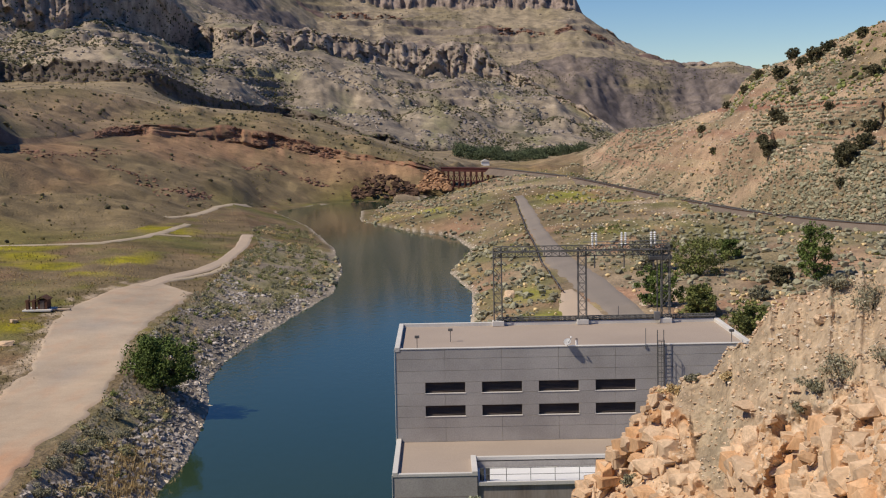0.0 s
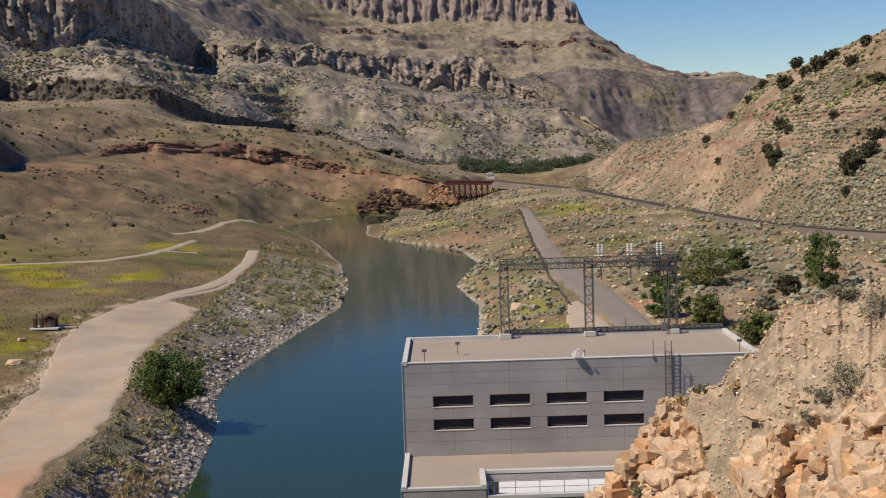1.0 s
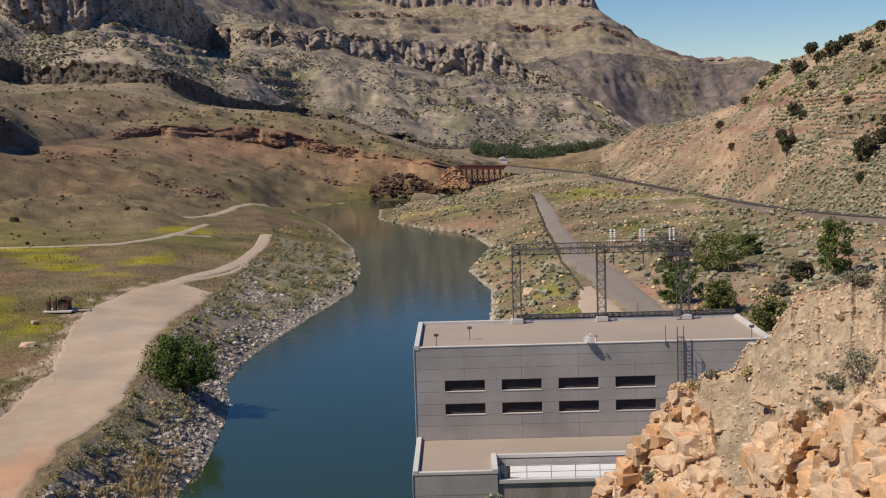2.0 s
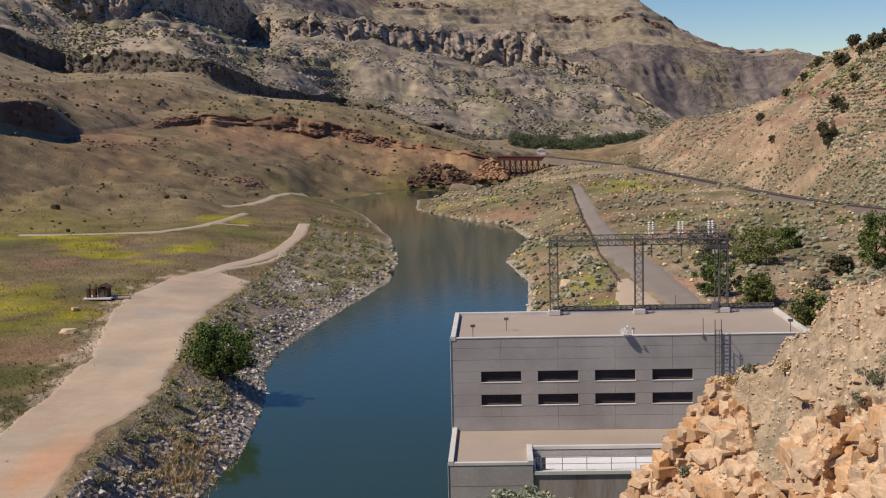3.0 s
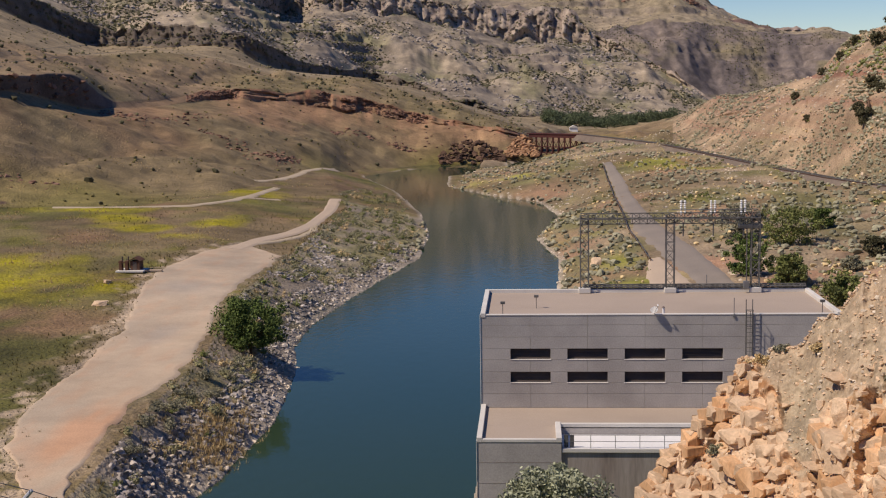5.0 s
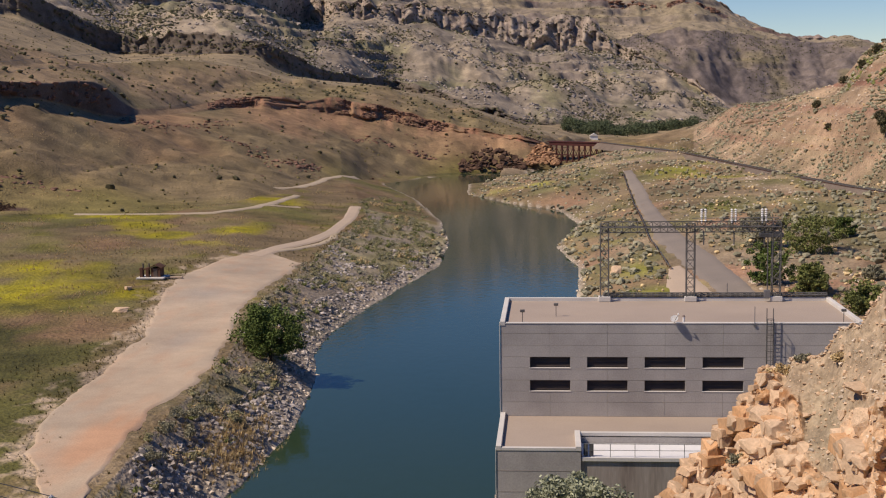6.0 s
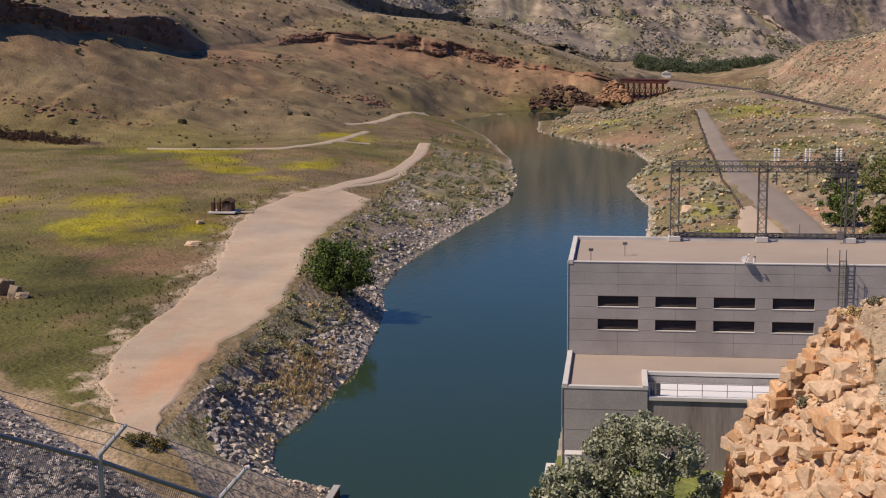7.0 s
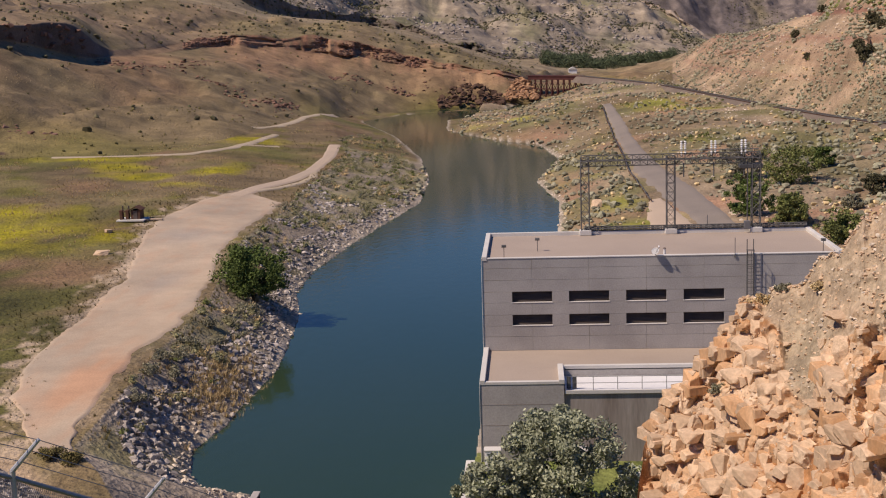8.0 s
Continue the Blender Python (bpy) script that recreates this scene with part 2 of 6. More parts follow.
# ---- the lie of the land: breaklines as (bearing in degrees, distance, height) seen from the dam ----
FOOT = [(-28.8, 312, 9.0), (-21.9, 302, 9.0), (-16.2, 308, 8.0), (-12.3, 343, 8.0), (-9.7, 465, 6.0), (-7.3, 540, 4.5), (-4.4, 585, 3.0), (-2.2, 596, 2.5), (-0.8, 593, 3.0), (0.3, 620, 4.0), (2.1, 601, 11.0), (5.4, 507, 11.4), (7.8, 442, 10.1), (9.0, 410, 9.8), (12.6, 338, 9.6), (14.9, 301, 10.3), (18.7, 264, 11.2)]
BAND_LOW = [(-28.6, 380, 35.8), (-24.1, 405, 36.8), (-21.8, 425, 35.5), (-18.1, 480, 28.3), (-16.1, 520, 27.4), (-13.8, 590, 30.5), (-11.5, 610, 29.1), (-9.1, 630, 26.1), (-6.7, 640, 21.4), (-4.3, 640, 16.7), (-2.1, 630, 14.1), (-0.8, 620, 10.9), (0.5, 650, 7.4), (2.1, 720, 8.2), (5.4, 680, 9.5), (7.8, 500, 19.8), (10.2, 430, 22.6), (13.3, 350, 25.2), (16, 310, 24.8), (18.6, 285, 23.0)]
BAND_TOP = [(-28.5, 379, 44.0), (-24, 404, 42.8), (-21.8, 424, 40.8), (-18.9, 465, 39.6), (-17.8, 494, 30.6), (-16.1, 534, 29.8), (-14.6, 582, 32.2), (-13.4, 606, 33.9), (-11.5, 618, 33.4), (-9.1, 640, 32.1), (-6.7, 648, 27.8), (-4.3, 646, 21.5), (-2.1, 636, 17.1), (-0.8, 625, 13.4), (0.5, 680, 8.2), (2.1, 780, 7.4), (5.4, 720, 9.9), (7.8, 540, 24.4), (10.2, 470, 28.7), (13.3, 390, 35.1), (16, 345, 36.6), (18.6, 325, 37.3)]
RIDGE = [(-28.4, 540, 65.9), (-24.0, 550, 62.2), (-19.4, 580, 50.2), (-18.2, 610, 49.7), (-15.5, 660, 53.4), (-11.4, 700, 43.9), (-7.2, 710, 39.3), (-5.3, 710, 32.3), (-3.3, 700, 25.9), (-1.0, 670, 16.9), (0.2, 690, 9.6), (2.1, 850, 6.6), (5.4, 850, 7.5), (6.3, 760, 14.2), (6.8, 700, 22.0), (8.07, 590, 29.6), (9.3, 545, 30.3), (10.2, 520, 32.0), (11.4, 495, 34.2), (12.2, 470, 36.4), (12.65, 462, 42.4), (13.25, 450, 48.3), (14.85, 425, 51.2), (16.6, 400, 54.6), (18.6, 380, 58.2)]
BENCH_LOW = [(-28.4, 800, 97.5), (-21.7, 820, 82.3), (-18.2, 880, 63.1), (-14.8, 850, 62.0), (-12.5, 830, 60.9), (-11.2, 840, 48.8), (-8.6, 930, 42.9), (-6.7, 1040, 37.7), (-4.8, 1000, 33.1), (-3.3, 950, 23.8), (-1, 940, 13.6), (0.5, 950, 12.9), (3, 980, 8.1), (6.1, 1000, 7.5), (7.8, 1000, 12.1), (13.3, 1000, 23.8)]
BENCH_TOP = [(-28.3, 806, 110.5), (-21.6, 826, 96.1), (-18.1, 888, 77.6), (-14.8, 856, 75.0), (-12.5, 836, 69.7), (-11.2, 845, 59.4), (-8.6, 936, 53.0), (-6.7, 1047, 46.1), (-4.8, 1008, 38.2), (-3.3, 964, 27.7), (-1, 958, 17.3), (0.6, 970, 14.9), (3, 1000, 10.2), (6.1, 1020, 9.6), (7.8, 1030, 13.2), (13.3, 1030, 25.7)]
CLIFF_LOW = [(-28.2, 1100, 168.7), (-21.6, 1120, 147.8), (-18.1, 1080, 116.4), (-16.1, 1090, 106.0), (-14.5, 1110, 123.4), (-12.5, 1190, 121.2), (-10.2, 1330, 105.0), (-9, 1250, 108.7), (-5.2, 1300, 101.0), (-3.3, 1320, 95.8), (-0.4, 1340, 82.1), (1.8, 1350, 83.7), (3, 1330, 70.1), (4.5, 1300, 60.9), (7.7, 1200, 20.1), (10.2, 1200, 18.1), (13.3, 1200, 29.4)]
CLIFF_TOP = [(-28.2, 1120, 210.1), (-21.5, 1140, 190.9), (-18, 1100, 157.1), (-14.4, 1130, 161.4), (-11.7, 1225, 157.7), (-10.1, 1345, 134.0), (-9, 1280, 129.0), (-5.2, 1330, 124.7), (-3.2, 1350, 119.8), (-0.3, 1370, 114.2), (1.8, 1380, 117.2), (2.8, 1350, 86.6), (4.5, 1320, 66.3), (7.7, 1215, 23.0), (10.2, 1215, 20.0), (13.3, 1215, 30.9)]
DARK_LOW = [(-28.1, 1600, 310.5), (-17.9, 1650, 232.2), (-11.2, 1680, 210.9), (-5.1, 1700, 120.0), (-0.3, 1720, 100.0), (2.1, 1740, 92.0), (3.0, 1750, 86.0), (4.5, 1760, 58.9), (7.7, 1760, 8.8), (10.2, 1760, 11.2), (13.3, 1760, 27.8)]
DARK_TOP = [(-28.1, 1900, 391.5), (-17.9, 1950, 299.0), (-8.9, 1950, 263.4), (-5.1, 1950, 165.0), (-0.3, 1950, 142.0), (2.1, 1940, 122.0), (3.0, 1930, 112.0), (5.5, 1920, 126.6), (8.3, 1950, 117.5), (10.0, 1970, 106.3), (12.1, 1970, 106.0), (13.4, 1970, 100.7), (16.0, 1970, 77.4)]
RIM_LOW = [(-28.0, 2200, 473.2), (-17.9, 2200, 359.0), (-8.9, 2200, 310.9), (-4.6, 2200, 246.6), (-1.8, 2200, 220.4), (1.9, 2200, 220.5), (5.5, 2200, 214.4), (6.2, 2200, 206.4), (7.9, 2200, 159.0), (10.0, 2180, 117.7), (12.1, 2180, 115.6), (13.4, 2180, 108.9), (16.0, 2180, 82.2)]
RIM_TOP = [(-28.0, 2230, 521.5), (-17.8, 2230, 407.1), (-8.8, 2230, 360.2), (-4.6, 2230, 295.6), (-1.7, 2230, 275.8), (1.9, 2230, 275.0), (5.5, 2230, 258.5), (5.8, 2230, 250.8), (6.2, 2230, 209.7), (7.9, 2230, 161.6), (10.0, 2210, 119.8), (12.1, 2210, 117.6), (13.4, 2210, 110.8), (16.0, 2210, 82.9)]
# river banks and terrace edges in plan
SHORE_LEFT = [(-19.5, 40), (-20.6, 92.3), (-23.9, 92.3), (-26.3, 96.4), (-27.7, 102), (-26.5, 109), (-25.6, 129), (-26.7, 142), (-27.8, 155), (-30.5, 168), (-30.8, 185), (-27.9, 212), (-21.4, 258), (-22.5, 300), (-28.7, 354), (-44.0, 437), (-63.2, 509)]
SHORE_FAR = [(-51.4, 548), (-33.5, 562), (-19.2, 565), (-10, 575), (4, 640), (8, 640), (-2, 560), (-14, 540)]
SHORE_RIGHT = [(-30.7, 513), (-28.1, 453), (-10.5, 408), (3.2, 386), (7.9, 342), (1.7, 292), (5.8, 254), (4.6, 217), (3, 160), (-2, 120), (-4.2, 112), (-4.2, 40)]
BANK_CREST = [(-24.5, 74), (-28.5, 82), (-32.4, 88.0), (-32.8, 97), (-34.0, 113), (-34.7, 130), (-35.4, 142), (-37.6, 158), (-40.2, 182), (-41.0, 222), (-42.2, 264), (-43.7, 316), (-50.0, 351), (-62, 420), (-80, 500)]


def line_at(line, az, soft=0.0):
    """Distance and height of a breakline at bearings, with its bends rounded over soft degrees."""
    a, r, z = np.array(line).T
    near, high = 0.0, 0.0
    for shift in np.linspace(-soft, soft, 9):
        near = near + np.interp(az + shift, a, r, period=360) / 9
        high = high + np.interp(az + shift, a, z, period=360) / 9
    return near, high


def segment_distance(px, py, line, closed=False):
    """Distance from points to a polyline."""
    pts = list(line) + ([line[0]] if closed else [])
    best = np.full(px.shape, 1e9)
    for (ax, ay), (bx, by) in zip(pts, pts[1:]):
        dx, dy = bx - ax, by - ay
        t = np.clip(((px - ax) * dx + (py - ay) * dy) / (dx * dx + dy * dy), 0, 1)
        best = np.minimum(best, np.hypot(px - ax - t * dx, py - ay - t * dy))
    return best


def inside(px, py, ring):
    hit = np.zeros(px.shape, bool)
    for (ax, ay), (bx, by) in zip(ring, ring[1:] + ring[:1]):
        cross = (ay > py) != (by > py)
        with np.errstate(divide="ignore", invalid="ignore"):
            hit ^= cross & (px < (bx - ax) * (py - ay) / (by - ay) + ax)
    return hit


RIVER = SHORE_LEFT + SHORE_FAR + SHORE_RIGHT
WEST_BANK = BANK_CREST + [(-900, 600), (-900, -200), (-24, -200), (-24, 60)]
TOE_POINT, TOE_NORMAL = (-48.0, 96.0), (-0.72, -0.695)


def valley_floor(x, y, foot_r, foot_z):
    """Height of the valley bottom: river bed, banks, terraces, the dam's rock face and the knoll under the camera."""
    r = np.hypot(x, y)
    ragged = 1.3 * fbm(x / 7, y / 7, 3)
    shore = segment_distance(x, y, RIVER, True)
    wet = inside(x, y, RIVER)
    crest = segment_distance(x, y, BANK_CREST)
    west = inside(x, y, WEST_BANK)
    left_side = (x < -20) | ((y > 380) & (x < -25))
    d = np.maximum(shore + ragged * smooth(0, 6, shore), 0)
    bank_left = 5 * np.clip(d / np.maximum(d + crest, 0.1), 0, 1) ** 1.0
    bank_left = np.where(west, 5.0, bank_left)
    bank_right = 6.5 * (1 - np.exp(-d / 14.0)) + 1.2 * smooth(10, 60, d) * fbm(x / 25, y / 25, 3)
    z = np.where(left_side, bank_left, bank_right)
    z = z + (foot_z - np.where(left_side, 5.0, 6.5)) * smooth(0.45, 1.0, r / foot_r) * smooth(0, 25, d)
    flat = 2.8 + 3.5 * smooth(24, 45, x)
    z = np.where(x > -4.3, flat + (z - flat) * smooth(98, 111, y), z)
    z = np.where(wet, -0.25 * np.minimum(shore, 12) - 0.15, z)
    toe = (x - TOE_POINT[0]) * TOE_NORMAL[0] + (y - TOE_POINT[1]) * TOE_NORMAL[1]
    dam = 5 + 0.45 * np.maximum(toe, 0) + 1.0 * np.maximum(toe - 20, 0)
    face = np.where((toe > 0) & (x < -19.6), np.minimum(dam, 26), -9)
    knoll = np.where(r < 14, 31.3 - 0.4 * r, 25.7 - 1.2 * (r - 14))
    knoll = np.where(y < 0, np.maximum(knoll, 31.3 - 0.02 * r), knoll)
    face = np.maximum(face, knoll)
    return np.maximum(z, face), shore, wet, west, toe


AZ_STEP = 0.072
DENSE = len(np.arange(-31, 20.5, AZ_STEP))
AZ = np.concatenate([np.arange(-31, 20.5, AZ_STEP), np.arange(20.5, 329.1, 4.5)])
AZ[-1] = 329.0
DIRX, DIRY = np.sin(np.radians(AZ)), np.cos(np.radians(AZ))
foot_r, foot_z = line_at(FOOT, AZ, 1.6)
# rows of the near part, evenly spread in the angle below the horizon
dip_foot = np.degrees(np.arctan(EYE / foot_r))
dips = np.concatenate([np.linspace(89.9999, 23, 36)[:, None] + 0 * dip_foot, 23 + (dip_foot - 23)[None, :] * np.linspace(0, 1, 330)[:, None] ** 1.0], 0)
R_NEAR = EYE / np.tan(np.radians(dips))
XN, YN = R_NEAR * DIRX, R_NEAR * DIRY
ZN, SHORE, WET, WEST, TOE = valley_floor(XN, YN, foot_r[None, :], foot_z[None, :])
rows_r, rows_z, rows_zone, rows_t = [R_NEAR], [ZN], [np.zeros(len(R_NEAR), int)], [np.zeros(len(R_NEAR))]

# hillsides between the breaklines: line, rows, raggedness of the line, roughness of the slope
SLOPES = [(BAND_LOW, 90, 1.2), (BAND_TOP, 12, 1.4), (RIDGE, 60, 1.5), (BENCH_LOW, 20, 1.5), (BENCH_TOP, 12, 3.0), (CLIFF_LOW, 130, 5.0),
          (CLIFF_TOP, 40, 4.0), (DARK_LOW, 36, 4.0), (DARK_TOP, 84, 3.0), (RIM_LOW, 84, 3.0), (RIM_TOP, 16, 6.0)]
last_r, last_z, last_rag = foot_r, ZN[-1], 0 * AZ
grassy = 1 - smooth(-18.3, -17.6, AZ) * smooth(-13.4, -14.6, AZ)
for k, (line, count, ragged) in enumerate(SLOPES):
    r1, z1 = line_at(line, AZ, 0.15 if k > 8 else 0.5)
    rag = ragged * np.where(AZ > 6, 0.4, 1) * fbm(AZ * (r1 / 650) * 0.9 + 5 * k, AZ * 0 + k, 5) * smooth(0, 8, np.abs(z1 - 8))
    if k < 2:
        rag = rag * grassy
    t = np.linspace(0, 1, count + 1)[1:, None]
    cliff = k in (1, 4, 6, 10)
    profile = t**1.25 if k == 0 else t
    rr = last_r + (r1 - last_r) * t
    zz = last_z + (z1 - last_z) * profile
    near_line = np.clip(1 - (1 - t) * np.abs(r1 - last_r) / 25, 0, 1) if not cliff else t
    off_line = np.clip(1 - t * np.abs(r1 - last_r) / 25, 0, 1) if not cliff else 1 - t
    zz = zz + rag * near_line + last_rag * off_line
    if cliff:
        # jointed pillars of two widths, stepped back towards the top
        run = np.radians(AZ) * r1
        wide = np.floor(run / 11 + 0.8 * fbm(run / 40, AZ * 0 + k, 3)).astype(int)
        thin = np.floor(run / 4 + 0.8 * fbm(run / 15, AZ * 0 + k, 3)).astype(int)
        ledge = np.floor(t * 3.5 + 0.8 * LATTICE[wide & 255, 7][None, :]).astype(int)
        flute = 1.1 * (LATTICE[wide & 255, k] * 2 - 1)[None, :] + 0.9 * (LATTICE[thin[None, :] & 255, (ledge * 31 + k) & 255] * 2 - 1) + 0.5 * fbm((run / 9)[None, :], t * 6 + k, 4)
        rr = rr + flute * np.clip(2.2 * np.sin(np.pi * np.clip(t, 0, 1)), 0, 1) * np.minimum(np.abs(r1 - last_r), 16) * (0.22 * grassy if k == 1 else 0.36)
    rows_r.append(rr)
    rows_z.append(zz)
    rows_zone.append(np.full(count, k + 1))
    rows_t.append(t[:, 0])
    last_r, last_z, last_rag = r1, z1, rag
far = np.array([2600, 3400])[:, None]
rows_r.append(far + 0 * last_r)
rows_z.append(last_z[None, :] - np.array([10, 60])[:, None])
rows_zone.append(np.full(2, 12))
rows_t.append(np.array([0.5, 1.0]))
R, Z = np.concatenate(rows_r), np.concatenate(rows_z)
ZONE = np.concatenate(rows_zone)[:, None] + 0 * AZ[None, :].astype(int)
ROWT = np.concatenate(rows_t)[:, None] + 0 * AZ[None, :]
X, Y = R * DIRX, R * DIRY
# relief: humps, gullies and lumps that grow with the size of the slope
AMP = np.array([0.0, 2.7, 0.35, 2.4, 1.5, 1.5, 9.0, 6.0, 6.0, 15.0, 8.0, 5.0, 3.0])[ZONE]
SIZE = np.array([20, 46, 16, 40, 45, 30, 70, 40, 80, 90, 90, 60, 90.0])[ZONE]
edge = np.where((ZONE > 0) & (ZONE < 12), np.sin(np.pi * np.clip(ROWT, 0.0, 1.0)) * 0.85 + 0.15, 0)
AZG = 0 * R + AZ[None, :]
gully = np.abs(fbm(X / (SIZE * 0.8) + 31, Y / (SIZE * 2.2), 5))
Z = Z + AMP * edge * (fbm(X / SIZE, Y / SIZE, 6) + 1.2 * (gully - 0.35))
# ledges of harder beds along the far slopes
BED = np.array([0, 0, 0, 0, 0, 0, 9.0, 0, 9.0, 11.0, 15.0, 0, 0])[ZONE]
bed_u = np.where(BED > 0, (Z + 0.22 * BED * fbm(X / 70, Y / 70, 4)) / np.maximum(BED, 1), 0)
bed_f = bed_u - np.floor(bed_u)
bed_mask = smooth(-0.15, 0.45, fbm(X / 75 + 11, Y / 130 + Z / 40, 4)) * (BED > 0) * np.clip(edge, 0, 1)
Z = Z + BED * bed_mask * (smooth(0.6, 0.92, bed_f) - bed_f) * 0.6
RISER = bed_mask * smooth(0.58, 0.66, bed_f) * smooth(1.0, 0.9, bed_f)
Z = Z + np.where(ZONE >= 6, 0.9, 0) * edge * fbm(X / 6, Y / 9, 4)
open_ground = (ZONE == 0) & ~np.pad(WET, ((0, len(R) - len(WET)), (0, 0)))
GRAVEL_WEST = [(-34.9, 86.5), (-38.9, 94.8), (-42.2, 101.0), (-44.6, 110.3), (-46.3, 120.1), (-46.3, 128.4), (-47.2, 139.0), (-48.4, 153.2), (-51.0, 164.7), (-54.8, 182.1), (-56.4, 195.1), (-56.4, 214.4), (-52.0, 235.0)]
GRAVEL_EAST = [(-31.6, 85.0), (-33.6, 92.4), (-34.1, 98.1), (-35.7, 109.1), (-35.9, 116.9), (-35.0, 123.0), (-35.9, 140.7), (-38.6, 158.6), (-41.5, 176.8), (-42.1, 193.9), (-42.0, 222.0)]
SPUR_TRACK = [(-51, 226), (-50, 242), (-46.8, 257), (-45.6, 276), (-46.8, 310), (-50.2, 342)]
NEAR_X, NEAR_Y = X[: len(R_NEAR)], Y[: len(R_NEAR)]
paved = inside(NEAR_X, NEAR_Y, GRAVEL_WEST + GRAVEL_EAST[::-1]) | (segment_distance(NEAR_X, NEAR_Y, SPUR_TRACK) < 3) \
    | inside(NEAR_X, NEAR_Y, [(14, 125), (14.5, 178), (17.5, 207), (20, 270), (22.5, 368), (23, 430), (28, 432), (28, 384), (26.8, 292), (29.6, 224), (31, 125)])
paved = np.pad(paved, ((0, len(R) - len(paved)), (0, 0)))
Z = Z + np.where(open_ground & (R > 60) & ~paved, 0.18 * fbm(X / 5, Y / 5, 4), 0)


def ground_z(x, y):
    """Height of the ground sheet at points of the plan."""
    x, y = np.atleast_1d(np.asarray(x, float)), np.atleast_1d(np.asarray(y, float))
    az = np.degrees(np.arctan2(x, y))
    col = np.clip(np.round((az + 31) / AZ_STEP).astype(int), 0, DENSE - 1)
    r = np.hypot(x, y)
    return np.array([np.interp(rv, R[:, c], Z[:, c]) for rv, c in zip(r, col)])


# soil colours by kind of ground, with shade put into two cliff faces
def blend(base, tone, weight):
    return base + (np.array(tone) - base) * np.clip(weight, 0, 1)[..., None]


def spots(x, y, places):
    """Soft patches: (x, y, half width, half depth)."""
    w = np.zeros(x.shape)
    for cx, cy, a, b in places:
        w = np.maximum(w, 1.35 - np.hypot((x - cx) / a, (y - cy) / b))
    return w


patch, mottled = fbm(X / 38, Y / 60, 4), fbm(X / 6, Y / 9, 4)
soil = np.zeros((*R.shape, 3)) + (0.185, 0.135, 0.072)
near = ZONE == 0
soil = np.where((near & (X < -25))[..., None], blend(soil, (0.122, 0.112, 0.034), 0.6 + 1.1 * patch + 0.5 * mottled), soil)
yellow = spots(X, Y, [(-72.6, 183, 10, 19), (-81, 204, 11, 10), (-60.5, 184, 4.5, 8), (-104, 202, 10, 7), (-52, 224, 5, 4), (-95, 280, 16, 7), (-84, 264, 10, 8), (-74.7, 250, 9, 8), (-65, 240, 6, 6), (-62, 262, 5, 13), (-72, 340, 16, 16)])
soil = np.where((near & (X < -25))[..., None], blend(soil, (0.20, 0.125, 0.068), 1.4 * fbm(X / 20 + 40, Y / 26, 4) - 0.4), soil)
soil = np.where((near & (X < -25))[..., None], blend(soil, (0.32, 0.275, 0.012), (yellow - 0.22 + 0.5 * mottled) * 1.0), soil)
green = spots(X, Y, [(-60, 128, 24, 28), (-48, 104, 16, 14), (-75, 150, 18, 22), (-60, 112, 14, 10)])
soil = np.where((near & (X < -25))[..., None], blend(soil, (0.10, 0.095, 0.026), (green - 0.2 + 0.6 * mottled) * 1.2), soil)
right = near & (X > -24) & (Y > 112)
soil = np.where(right[..., None], blend(soil, (0.31, 0.235, 0.155), 0.7 + 0.8 * patch), soil)
soil = np.where(right[..., None], blend(soil, (0.19, 0.17, 0.075), 0.1 + 1.3 * fbm(X / 14, Y / 20, 4)), soil)
soil = np.where(right[..., None], blend(soil, (0.34, 0.20, 0.125), 1.5 * fbm(X / 22 + 70, Y / 30, 4) - 0.4), soil)
soil = np.where(right[..., None], blend(soil, (0.27, 0.26, 0.05), 1.6 * fbm(X / 18 + 30, Y / 22 + 5, 3) - 0.75), soil)
bank = near & (~np.pad(WEST, ((0, len(R) - len(WEST)), (0, 0)))) & (X < -18) & (Y < 340)
soil = np.where(bank[..., None], blend((0 * soil) + (0.31, 0.255, 0.195), (0.24, 0.21, 0.11), 0.3 + 1.2 * mottled), soil)
pad_shore = np.pad(SHORE, ((0, len(R) - len(SHORE)), (0, 0)), constant_values=99)
soil = blend(soil, (0.36, 0.31, 0.25), (1.6 - pad_shore) * 0.7 * near)
soil = np.where(np.pad(WET, ((0, len(R) - len(WET)), (0, 0)))[..., None], (0.10, 0.085, 0.05), soil)
pad_toe = np.pad(TOE, ((0, len(R) - len(TOE)), (0, 0)), constant_values=-99)
soil = blend(soil, (0.34, 0.25, 0.165), smooth(-3.6, -1.2, pad_toe + 1.5 * mottled) * near * (X < -19) * (pad_toe < 3))
soil = blend(soil, (0.19, 0.17, 0.16), near * (pad_toe > 0) * (X < -19))
lawn_mask = near & (X > -4.2) & (Y < 92) & (X < 30)
soil = np.where(lawn_mask[..., None], blend(0 * soil + (0.10, 0.145, 0.03), (0.15, 0.17, 0.05), 0.5 + mottled), soil)
lot_gap = segment_distance(NEAR_X, NEAR_Y, GRAVEL_WEST + GRAVEL_EAST[::-1], True)
lot_gap = np.pad(lot_gap, ((0, len(R) - len(lot_gap)), (0, 0)), constant_values=99)
soil = blend(soil, (0.40, 0.31, 0.22), near * (X < -30) * (1.0 - lot_gap / 2.2 + 1.1 * fbm(X / 1.6, Y / 2.4, 4)) * np.where(X < -0.1 * Y - 27, 1.0, 0.25))
